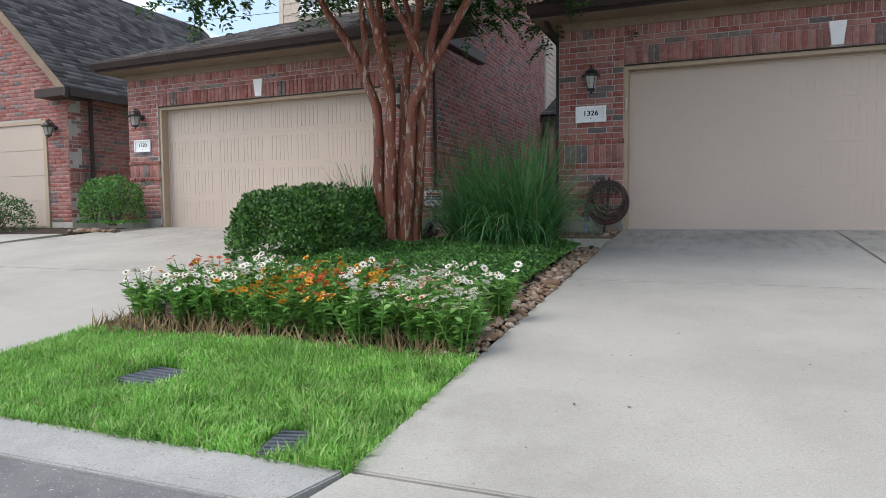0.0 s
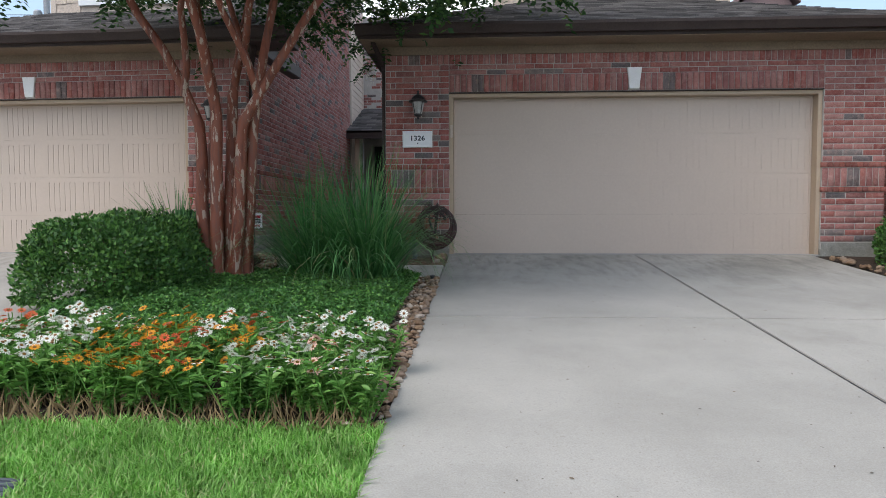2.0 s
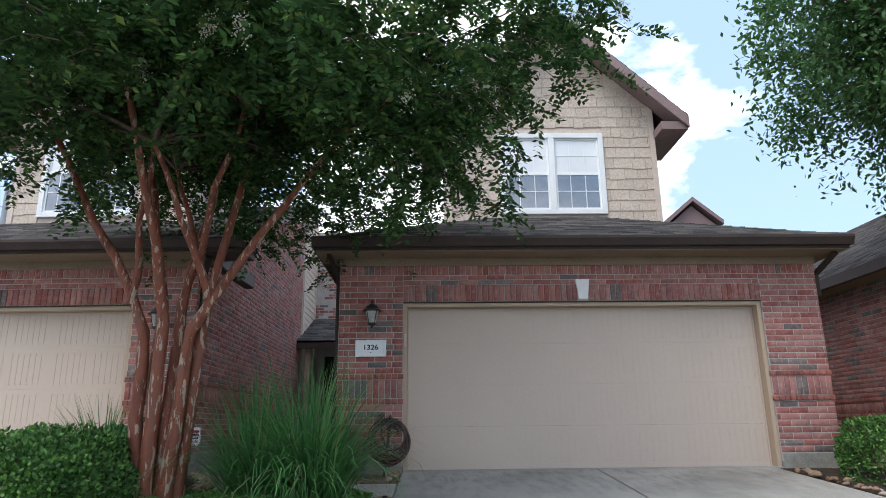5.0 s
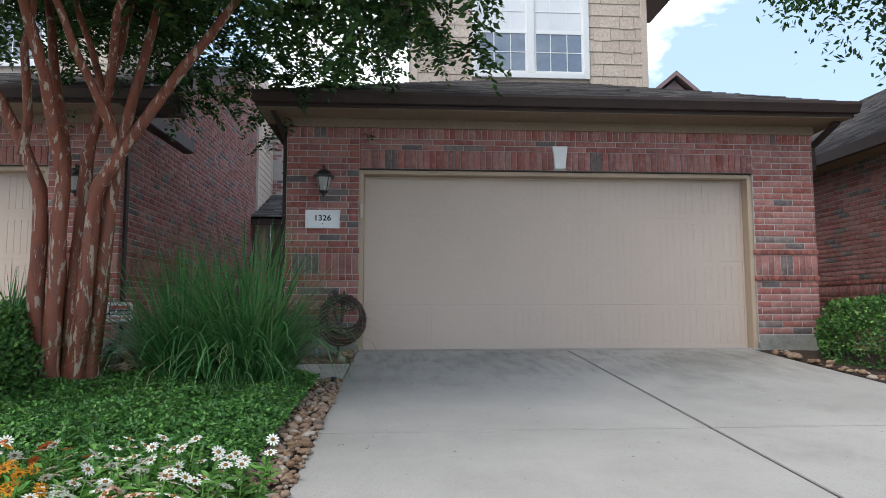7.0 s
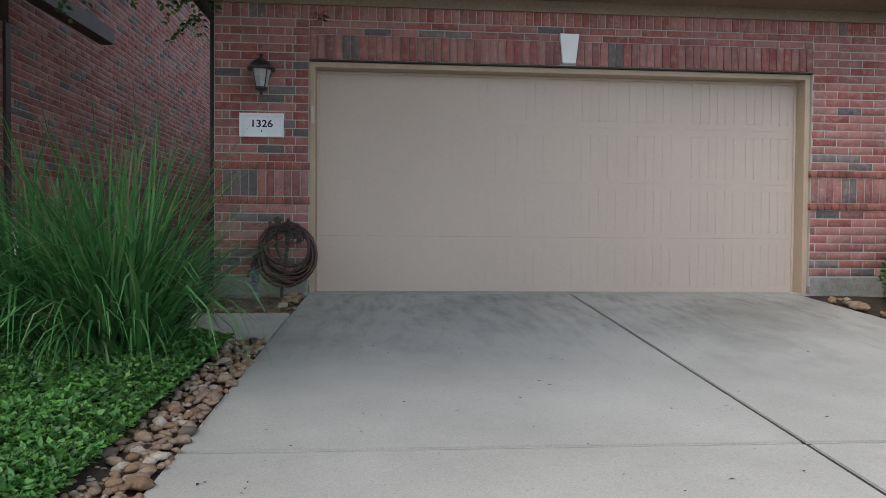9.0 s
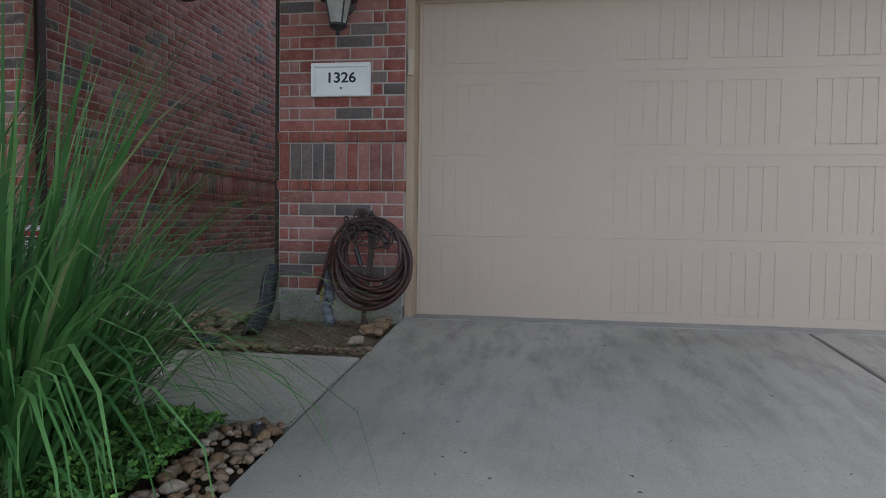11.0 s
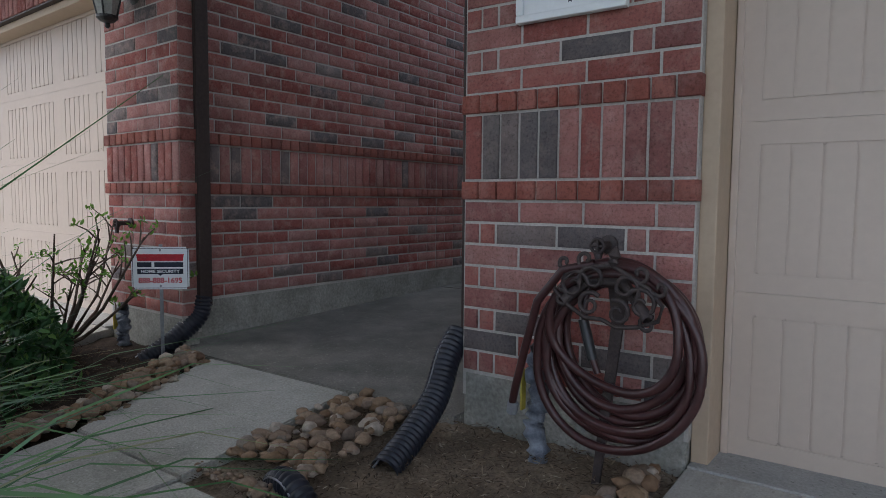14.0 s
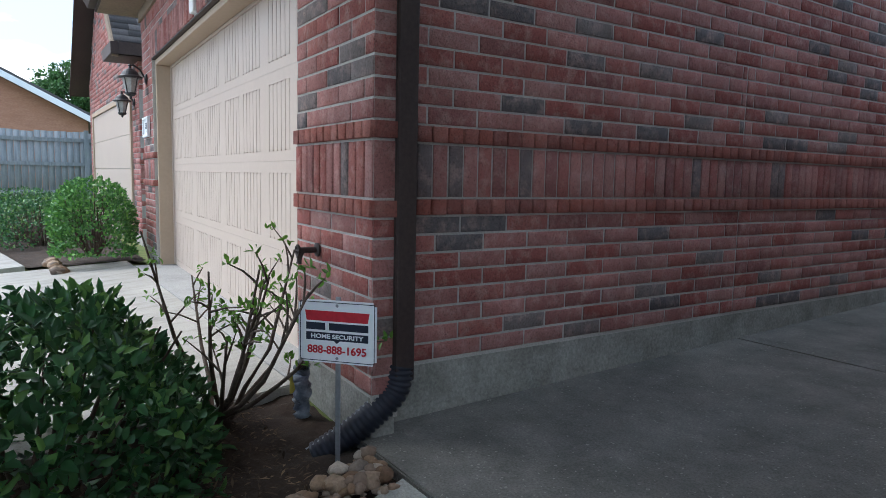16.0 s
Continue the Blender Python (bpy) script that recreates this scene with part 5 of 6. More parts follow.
def lawn():
    n = 72000
    x = rng.uniform(-1.93, 0.83, n)
    y = rng.uniform(-7.42, -6.06, n)
    holes = [(-0.69, -6.75, 0.17, 0.17), (0.46, -7.25, 0.10, 0.14)]
    keep = np.ones(n, bool)
    for hx, hy, rx, ry in holes:
        keep &= ((x - hx) / rx) ** 2 + ((y - hy) / ry) ** 2 > 1.0 + rng.normal(size=n) * 0.12
    x, y = x[keep], y[keep]
    n = len(x)
    z = np.array([grade(t) for t in y]) - 0.04
    a = rng.uniform(0, 2 * math.pi, n)
    L = rng.uniform(0.035, 0.095, n) * (1 + 0.55 * np.array([noise.noise((p * 2.5, q * 2.5, 0)) for p, q in zip(x, y)]))
    out = np.stack([np.cos(a), np.sin(a), np.zeros(n)], 1)
    side = np.stack([-np.sin(a), np.cos(a), np.zeros(n)], 1) * rng.uniform(0.0022, 0.0048, n)[:, None]
    p0 = np.stack([x, y, z], 1)
    up = np.array([0, 0, 1.0])
    lean = rng.uniform(0.1, 1.0, n)[:, None]
    p1 = p0 + (up * 0.6 + out * lean * 0.3) * L[:, None]
    p2 = p0 + (up * (1.0 - 0.25 * lean) + out * lean) * L[:, None]
    v = np.stack([p0 - side, p0 + side, p1 + side * 0.8, p1 - side * 0.8, p2], 1).reshape(-1, 3)
    k = np.arange(n)[:, None] * 5
    f = np.concatenate([k + np.array([[0, 1, 2]]), k + np.array([[0, 2, 3]]), k + np.array([[3, 2, 4]])])
    tagged(part("lawn_grass", mesh_np("lawn_grass", v, f), M_LAWN), "bright green unmown lawn grass by the kerb", "grass", kind="stuff")


lawn()

# ---- fixtures and loose things ----


def wall_lantern(x, y, z, label, rz=0.0):
    """A black coach lantern on a round back plate."""
    l = thing("wall_lantern", x, y, z, label, "lamp", "wall lanterns", rz)
    l.matrix_basis = l.matrix_basis @ Matrix.Diagonal((1.12, 1.12, 1.12, 1))
    c = Matrix.Translation((0, -0.15, 0))
    part("back_plate", lathe(bmesh.new(), [(0.05, 0), (0.055, 0.008), (0.03, 0.022)], 16, pose(0, 0.0, 0.07, 90, 0, 0)), M_BLACKPAINT, l)
    part("arm", tubes_mesh("arm", [([(0, -0.01, 0.07), (0, -0.06, 0.16), (0, -0.12, 0.20), (0, -0.15, 0.19)], 0.009)], 8), M_BLACKPAINT, l)
    part("roof", lathe(bmesh.new(), [(0.112, 0.07), (0.115, 0.082), (0.085, 0.10), (0.07, 0.13), (0.04, 0.155), (0.015, 0.165), (0.012, 0.185), (0.018, 0.195), (0.006, 0.21)], 20, c), M_BLACKPAINT, l)
    part("glass", lathe(bmesh.new(), [(0.045, -0.075), (0.078, 0.068)], 8, c), M_LAMPGLASS, l, "frosted tapered glass")
    for k in range(4):
        a = math.pi / 4 + k * math.pi / 2
        part("rib", tubes_mesh("rib", [([(0.047 * math.cos(a), -0.15 + 0.047 * math.sin(a), -0.08), (0.081 * math.cos(a), -0.15 + 0.081 * math.sin(a), 0.072)], 0.005)], 6), M_BLACKPAINT, l)
    part("base", lathe(bmesh.new(), [(0.006, -0.135), (0.014, -0.125), (0.012, -0.11), (0.036, -0.10), (0.052, -0.085), (0.052, -0.072)], 16, c), M_BLACKPAINT, l)
    return l


wall_lantern(0.468, -0.002, 1.99, "black coach lantern above the house number")
wall_lantern(-2.40, 0.016, 1.965, "black coach lantern on the neighbouring pier", -2.2)
wall_lantern(BX0 + 0.37, 0.226, 1.97, "black coach lantern by the far pier of the neighbouring garage", -2.2)
wall_lantern(DX - 0.35, DY - 0.002, 1.95, "black coach lantern on the house along the street")


def plaque(x, z, y, digits, rz=0.0):
    p = thing("house_number_plaque", x, y, z, "white framed house number plaque reading " + digits, "sign", "house numbers", rz)
    w, h = 0.205, 0.112
    part("plate", boxes((-w, w, -0.016, -0.002, -h, h), bevel=0.003), M_WHITEPAINT, p)
    part("border", boxes((-w, w, -0.034, -0.016, h - 0.028, h), (-w, w, -0.034, -0.016, -h, -h + 0.028), (-w, -w + 0.028, -0.034, -0.016, -h + 0.028, h - 0.028), (w - 0.028, w, -0.034, -0.016, -h + 0.028, h - 0.028), bevel=0.006), M_WHITEPAINT, p)
    part("number", text_mesh("number", digits, 0.094), M_NAVY, p, "dark navy numerals", pose(0.0, -0.0175, 0.012, 90, 0, 0) @ Matrix.Diagonal((1.12, 1, 1, 1)))
    bm = bmesh.new()
    vs = [bm.verts.new((r * math.sin(k * math.pi / 5), -0.0175, -0.055 + r * math.cos(k * math.pi / 5))) for k, r in ((k, 0.013 if k % 2 == 0 else 0.0055) for k in range(10))]
    bm.faces.new(vs)
    part("star", bm, M_NAVY, p)


plaque(0.443, 1.587, -0.004, "1326")
plaque(BX0 + 0.37, 1.52, 0.224, "1330", -2.2)


def downspout(name, path, label, w=0.075, d=0.055):
    """A square metal pipe along a path, with straps."""
    t = thing(name, 0, 0, 0, label, "downspout")
    for i, (a, b) in enumerate(zip(path, path[1:])):
        a, b = Vector(a), Vector(b)
        L = (b - a).length
        m = Matrix.Translation(a) @ (b - a).to_track_quat("Z", "Y").to_matrix().to_4x4()
        bm = boxes((-w / 2, w / 2, -d / 2, d / 2, -0.012, L + 0.012), bevel=0.008)
        for k in (-0.25, 0.25):
            box(bm, k * w - 0.004, k * w + 0.004, -d / 2 - 0.003, d / 2 + 0.003, 0.0, L)
        bmesh.ops.transform(bm, matrix=m, verts=bm.verts)
        part("pipe", bm, M_GUTTER, t)
    return t


downspout("downspout", [(-0.032, 0.09, 0.26), (-0.032, 0.09, 2.60), (-0.12, -0.30, 2.84)], "dark brown metal downspout at the brick pier corner", 0.05, 0.05)
downspout("downspout", [(-1.962, 0.137, 0.22), (-1.962, 0.137, 2.55), (-1.75, -0.25, 2.82)], "dark brown metal downspout between the neighbouring pier and wall", 0.085, 0.085)
downspout("downspout", [(6.76, 0.10, 2.30), (6.76, 0.10, 2.60), (6.85, -0.30, 2.82)], "dark brown downspout elbow under the far eave")
downspout("downspout", [(DX + 0.06, DY + 0.5, 0.1), (DX + 0.06, DY + 0.5, 2.5), (DX + 0.3, DY + 0.3, 2.65)], "dark brown downspout on the house along the street")


def corrugated(path, r, label):
    """A ribbed drain pipe along a bent path."""
    t = thing("drain_pipe", 0, 0, 0, label, "drain pipe")
    pts = []
    p = [Vector(q) for q in path]
    for i in range(len(p) - 1):
        p0, p1, p2, p3 = p[max(i - 1, 0)], p[i], p[i + 1], p[min(i + 2, len(p) - 1)]
        for k in range(20):
            s = k / 20
            pts.append(0.5 * ((2 * p1) + (p2 - p0) * s + (2 * p0 - 5 * p1 + 4 * p2 - p3) * s * s + (3 * p1 - p0 - 3 * p2 + p3) * s ** 3))
    total = sum((b - a).length for a, b in zip(pts, pts[1:]))
    n = int(total / 0.0045)
    fine, acc, j = [], 0.0, 0
    for i in range(n):
        want = total * i / n
        while j < len(pts) - 2 and acc + (pts[j + 1] - pts[j]).length < want:
            acc += (pts[j + 1] - pts[j]).length
            j += 1
        seg = (pts[j + 1] - pts[j]).length
        fine.append(pts[j].lerp(pts[j + 1], (want - acc) / max(seg, 1e-6)))
    part("ribbed_pipe", tubes_mesh("ribbed_pipe", [(fine, [r * (1.0 if (i % 5) < 3 else 0.87) for i in range(n)])], 20), M_PIPE, t)
    part("stripe", tubes_mesh("stripe", [([q + Vector((-0.3, -0.85, 0.45)).normalized() * r * 0.985 for q in fine[::5]], 0.0035)], 5), M_GREYMETAL, t, "pale blue stripe")


corrugated([(-0.058, 0.06, 0.30), (-0.052, -0.03, 0.22), (-0.022, -0.15, 0.09), (-0.005, -0.32, -0.015), (0.02, -0.50, -0.085)], 0.054, "black corrugated drain pipe at the brick pier foot")
corrugated([(-1.962, 0.137, 0.27), (-1.962, 0.11, 0.16), (-1.98, 0.0, 0.06), (-2.01, -0.09, -0.01), (-2.06, -0.19, -0.085)], 0.058, "black corrugated drain pipe in the mulch")
corrugated([(-0.24, -0.74, -0.10), (-0.17, -0.77, -0.062), (-0.09, -0.79, -0.058), (-0.02, -0.80, -0.10)], 0.045, "half-buried end of a black corrugated drain pipe")


def hose_stand():
    """A cast iron stake with scroll work that carries a coiled hose."""
    s = thing("hose_stand", 0.70, -0.19, -0.06, "cast iron hose stand with scrolled top in the dirt", "hose stand")
    part("stake", prism([(-0.070, -0.10), (-0.046, -0.10), (0.034, 0.56), (0.050, 0.66), (-0.022, 0.66), (-0.006, 0.54)], -0.008, 0.004), M_IRON, s, "tapered flat iron stake")

    def spiral(cx, cz, r, turns, start, hand):
        return [(cx + r * (1 - t / 1.25) * math.cos(start + hand * t * turns * 2 * math.pi), -0.10, cz + r * (1 - t / 1.25) * math.sin(start + hand * t * turns * 2 * math.pi)) for t in [i / 20 for i in range(21)]]

    tilt = Matrix.Translation((0.01, 0, 0.62)) @ Matrix.Rotation(radians(11), 4, "Y")
    for side in (-1, 1):
        lean = tilt @ Matrix.Diagonal((side, 1, 1, 1))
        for q in ((0.108, 0.012, 0.050, 1.35, math.pi * 0.9, -1), (0.052, 0.045, 0.044, 1.25, -0.6, 1), (0.045, -0.032, 0.040, 1.3, 2.2, -1), (0.138, -0.040, 0.028, 1.1, 1.2, 1)):
            part("scroll", tubes_mesh("scroll", [([lean @ Vector(p) for p in spiral(*q)], [0.0078 - 0.003 * i / 20 for i in range(21)])], 7), M_IRON, s)
        for q in ((0.085, 0.098, 0.030, 0.95, 4.4, 1), (0.150, 0.072, 0.024, 0.95, 4.0, 1)):
            part("crest", tubes_mesh("crest", [([lean @ Vector(p) for p in spiral(*q)], 0.0065)], 7), M_IRON, s)
        part("frame_bar", tubes_mesh("frame_bar", [([lean @ Vector(p) for p in ((0.0, -0.10, -0.065), (0.05, -0.10, -0.075), (0.11, -0.10, -0.055), (0.165, -0.10, -0.02), (0.168, -0.10, 0.025), (0.12, -0.10, 0.062), (0.05, -0.10, 0.085), (0.0, -0.10, 0.10))], 0.0065)], 7), M_IRON, s)
    part("finial", lathe(bmesh.new(), [(0.006, 0.0), (0.016, 0.016), (0.011, 0.026), (0.019, 0.036), (0.004, 0.062)], 10, tilt @ Matrix.Translation((0.0, -0.10, 0.095))), M_IRON, s, "pointed cast finial")
    part("hanger", tubes_mesh("hanger", [([(-0.13, -0.10, 0.60), (-0.06, -0.05, 0.665), (0.05, -0.05, 0.66), (0.14, -0.10, 0.57)], 0.018)], 8), M_IRON, s)
    h = thing("garden_hose", 0.72, -0.19, 0.36, "coiled maroon rubber garden hose hung on the stand", "hose")
    r = np.random.default_rng(5)
    for k in range(11):
        q = k / 10
        rx = 0.195 + 0.058 * q + r.uniform(-0.012, 0.012)
        low = -0.10 - 0.17 * q ** 0.7 + r.uniform(-0.02, 0.02)
        high = 0.295 + r.uniform(-0.035, 0.02)
        cx, off, skew = r.uniform(-0.014, 0.014), r.uniform(-0.055, 0.055), r.uniform(-0.035, 0.035)
        pts = []
        for i in range(57):
            a = 2 * math.pi * i / 56
            sn, cs = math.sin(a), math.cos(a)
            pts.append((cx + rx * cs * (1.0 + 0.10 * max(-sn, 0) * abs(cs)) + skew * sn, -0.02 + off * (0.35 + 0.65 * abs(cs)) + 0.012 * math.sin(2 * a + k * 1.3), (high + low) / 2 + (high - low) / 2 * sn + 0.012 * math.sin(2 * a + k * 0.9)))
        part("loop", tubes_mesh("loop", [(pts, 0.0142)], 10), M_HOSE, h)
    part("tail", tubes_mesh("tail", [([(-0.05, -0.09, 0.30), (-0.15, -0.10, 0.275), (-0.235, -0.10, 0.17), (-0.28, -0.09, 0.02), (-0.325, -0.07, -0.12), (-0.355, -0.04, -0.19)], 0.0135)], 10), M_HOSE, h)
    part("fitting", lathe(bmesh.new(), [(0.015, 0), (0.019, 0.005), (0.019, 0.04), (0.014, 0.045)], 12, pose(-0.360, -0.035, -0.235, 0, 8, 0)), M_GREYMETAL, h, "grey metal fitting")
    part("inner_drop", tubes_mesh("inner_drop", [([(-0.085, -0.03, 0.27), (-0.10, -0.05, 0.16), (-0.085, -0.06, 0.06), (-0.045, -0.06, -0.04)], 0.011)], 8), M_HOSE, h)
    part("sleeve", tubes_mesh("sleeve", [([(-0.10, -0.052, 0.12), (-0.062, -0.061, 0.0)], 0.0165)], 8), M_BLACKPAINT, h, "black rubber sleeve")


hose_stand()


def tap(x, y, z, label):
    f = thing("garden_tap", x, y, z, label, "tap", "garden taps")
    part("wall_flange", lathe(bmesh.new(), [(0.032, 0), (0.032, 0.008), (0.014, 0.012), (0.014, 0.05)], 14, pose(0, 0, 0, 90, 0, 0)), M_IRON, f)
    part("spout", tubes_mesh("spout", [([(0, -0.04, 0), (0, -0.075, 0.0), (0, -0.09, -0.03), (0, -0.092, -0.06)], [0.014, 0.016, 0.014, 0.013])], 10), M_IRON, f)
    wheel = [(0.023 * math.cos(a), -0.097, 0.023 * math.sin(a)) for a in [2 * math.pi * i / 16 for i in range(17)]]
    part("hand_wheel", tubes_mesh("hand_wheel", [(wheel, 0.006), ([(-0.022, -0.097, 0), (0.022, -0.097, 0)], 0.005), ([(0, -0.097, -0.022), (0, -0.097, 0.022)], 0.005)], 6), M_IRON, f)


tap(0.60, -0.004, 0.70, "dark iron outdoor tap on the brick pier")
tap(-2.52, 0.018, 0.685, "dark iron outdoor tap on the neighbouring pier")


def sprinkler(x, y, z):
    s = thing("sprinkler_head", x, y, z, "small black pop-up sprinkler head among the stones", "sprinkler")
    part("body", lathe(bmesh.new(), [(0.024, -0.06), (0.024, 0.022), (0.028, 0.024), (0.028, 0.034), (0.020, 0.036)], 16), M_BLACKPAINT, s)
    part("nozzle", lathe(bmesh.new(), [(0.011, 0.036), (0.011, 0.042), (0.006, 0.044)], 10), M_GREYMETAL, s, "grey nozzle")


sprinkler(0.79, -2.06, grade(-2.06) + 0.02)


def jamb_box(x, y, z):
    k = thing("door_keypad", x, y, z, "small beige plastic keypad on the garage door frame", "keypad")
    part("case", boxes((-0.018, 0.018, -0.03, 0.0, -0.085, 0.085), bevel=0.005), M_TAN, k)
    part("cover", boxes((-0.014, 0.014, -0.036, -0.031, -0.06, 0.075), bevel=0.002), M_TAN, k)


jamb_box(0.912, 0.034, 1.70)


def wrapped_pipe(x, y, z0, z1, label):
    w = thing("insulated_pipe", x, y, z0, label, "pipe")
    n = 26
    pts = [(0.012 * math.sin(i * 0.5), 0.004 * math.cos(i), (z1 - z0) * i / n) for i in range(n + 1)]
    part("wrapping", tubes_mesh("wrapping", [(pts, [0.034 + 0.006 * math.sin(i * 1.9) + 0.004 * math.cos(i * 3.1) for i in range(n + 1)])], 12), M_TAPE, w)
    part("cap", lathe(bmesh.new(), [(0.02, z1 - z0 - 0.01), (0.03, z1 - z0 + 0.02), (0.012, z1 - z0 + 0.035)], 12), M_BLACKPAINT, w)
    part("tag", boxes((-0.044, -0.038, -0.04, -0.012, (z1 - z0) * 0.5, (z1 - z0) * 0.85)), surface("yellow_tag", (0.42, 0.33, 0.05), (0.5, 0.4, 0.07), 5, 40, 0.5, 0.05), w, "yellow paper tag")


wrapped_pipe(0.405, -0.13, -0.08, 0.325, "insulated water pipe wrapped in grey tape")
wrapped_pipe(-2.42, -0.10, -0.08, 0.18, "stub of wrapped pipe in the mulch")


def yard_sign():
    s = thing("yard_sign", -1.828, -0.20, -0.07, "white security yard sign with a red stripe on a grey stake", "sign", rz=43)
    w, z0, z1 = 0.148, 0.425, 0.652
    h = z1 - z0
    part("stake", boxes((-0.009, 0.009, 0.004, 0.012, -0.15, 0.665), bevel=0.002), M_GREYMETAL, s, "grey metal stake")
    bm = bmesh.new()
    box(bm, -w, w, -0.003, 0.003, z0, z1)
    bmesh.ops.bevel(bm, geom=[e for e in bm.edges if abs(e.verts[0].co.y - e.verts[1].co.y) > 0.004], offset=0.014, segments=3, affect="EDGES")
    part("plate", bm, M_WHITEPAINT, s)
    part("border_line", boxes((-w + 0.006, w - 0.006, -0.0045, -0.0035, z1 - 0.0085, z1 - 0.006), (-w + 0.006, w - 0.006, -0.0045, -0.0035, z0 + 0.006, z0 + 0.0085), (-w + 0.006, -w + 0.0085, -0.0045, -0.0035, z0 + 0.0085, z1 - 0.0085), (w - 0.0085, w - 0.006, -0.0045, -0.0035, z0 + 0.0085, z1 - 0.0085)), M_NAVY, s)
    part("red_stripe", prism([(-0.122, z1 - 0.17 * h), (0.122, z1 - 0.17 * h), (0.116, z1 - 0.33 * h), (-0.116, z1 - 0.33 * h)], -0.0045, -0.0033), M_RED, s, "red printed stripe")
    for a, b in ((-0.118, -0.045), (-0.030, 0.118)):
        part("name_bar", boxes((a, b, -0.0045, -0.0033, z1 - 0.475 * h, z1 - 0.36 * h)), M_NAVY, s, "dark printed name bar")
    part("navy_stripe", prism([(-0.118, z1 - 0.515 * h), (0.118, z1 - 0.515 * h), (0.118, z1 - 0.64 * h), (0.012, z1 - 0.64 * h), (0, z1 - 0.685 * h), (-0.012, z1 - 0.64 * h), (-0.118, z1 - 0.64 * h)], -0.0045, -0.0033), M_NAVY, s, "dark navy printed stripe")
    part("line", text_mesh("line", "HOME SECURITY", 0.022), M_WHITEPAINT, s, "white lettering", pose(0, -0.0052, z1 - 0.578 * h, 90, 0, 0) @ Matrix.Diagonal((1.2, 1, 1, 1)))
    part("number", text_mesh("number", "888-888-1695", 0.040), M_RED, s, "red telephone number", pose(0, -0.0048, z1 - 0.795 * h, 90, 0, 0) @ Matrix.Diagonal((1.0, 1, 1, 1)))
    for z in (z1 - 0.018, z0 + 0.018):
        part("rivet", lathe(bmesh.new(), [(0.006, 0), (0.004, 0.003)], 10, pose(0, -0.003, z, 90, 0, 0)), M_GREYMETAL, s)


yard_sign()

# ---- stones ----
STONES = []
for k in range(9):
    bm = bmesh.new()
    bmesh.ops.create_icosphere(bm, subdivisions=2, radius=1.0)
    for v in bm.verts:
        q = v.co * (1 + 0.42 * noise.noise(v.co * 1.3 + Vector((k * 3.7, 0, 0))) + 0.06 * noise.noise(v.co * 4 + Vector((k, 5, 0))))
        v.co = Vector((q.x, q.y * (0.62 + 0.06 * (k % 4)), q.z * (0.45 + 0.05 * (k % 3))))
    me = bpy.data.meshes.new("stone")
    bm.to_mesh(me)
    bm.free()
    for p in me.polygons:
        p.use_smooth = True
    me.materials.append(M_ROCK)
    STONES.append(me)


def stones(label, spots):
    t = thing("stone_border", 0, 0, 0, label, "stones")
    for x, y, z, r in spots:
        ob = new("stone", random.choice(STONES))
        ob.parent = t
        ob.matrix_basis = pose(x, y, z, random.uniform(-15, 15), random.uniform(-15, 15), random.uniform(0, 360)) @ Matrix.Diagonal((r, r, r, 1))


def strip(n, a, b, width, r0, r1, lift=0.0, base=None):
    out = []
    for _ in range(n):
        t, s = random.random(), random.uniform(-1, 1)
        x = a[0] + (b[0] - a[0]) * t + s * width
        y = a[1] + (b[1] - a[1]) * t + random.uniform(-0.03, 0.03)
        r = random.uniform(r0, r1)
        out.append((x, y, (grade(y) if base is None else base) + lift + r * 0.22 + random.uniform(0, 0.02), r))
    return out


stones("tan river stones edging the driveway", strip(300, (0.70, -6.1), (0.735, -1.95), 0.13, 0.016, 0.043))
stones("brown river stones edging the walk", strip(110, (-1.70, -0.10), (-1.34, -0.88), 0.10, 0.020, 0.048, 0.0) + strip(120, (-1.34, -0.88), (-1.27, -1.85), 0.10, 0.020, 0.048, 0.0))
stones("tan and grey stones in the dirt by the pier", strip(150, (-0.30, -0.74), (-0.36, -0.08), 0.20, 0.016, 0.044, -0.012) + strip(26, (-0.3, -0.88), (0.85, -0.86), 0.05, 0.012, 0.04, -0.01) + strip(22, (0.76, -0.45), (0.82, -0.08), 0.06, 0.02, 0.05, -0.01) + [(0.74, -0.62, -0.05, 0.055)])
stones("stones under the clipped shrub", strip(30, (-8.6, -0.75), (-7.6, -0.7), 0.12, 0.04, 0.09))
stones("stones along the far mulched strip", strip(60, (5.85, -0.4), (5.83, -3.6), 0.06, 0.025, 0.055))



def gravel(label, spots):
    """Small stones too many to tell apart, joined."""
    vs, fs, n = [], [], 0
    base = []
    for me in STONES[:4]:
        v = np.array([q.co for q in me.vertices])
        base.append((v, np.array([p.vertices[:] for p in me.polygons])))
    for x, y, z, r in spots:
        v, f = random.choice(base)
        a = random.uniform(0, 2 * math.pi)
        m = np.array([[math.cos(a), -math.sin(a), 0], [math.sin(a), math.cos(a), 0], [0, 0, 1]]) * r
        vs.append(v @ m.T + np.array([x, y, z]))
        fs.append(f + n)
        n += len(v)
    tagged(part("gravel", mesh_np("gravel", np.concatenate(vs), np.concatenate(fs), True), M_GRAVEL), label, "gravel", kind="stuff")


gravel("small tan and brown gravel between the border stones", strip(620, (0.71, -6.1), (0.745, -1.95), 0.13, 0.010, 0.026))
gravel("small brown gravel by the walk", strip(220, (-1.68, -0.10), (-1.33, -0.88), 0.13, 0.010, 0.024, -0.015) + strip(260, (-0.5, -0.86), (0.86, -0.80), 0.09, 0.005, 0.016, -0.02))

# ---- drain lids in the lawn ----


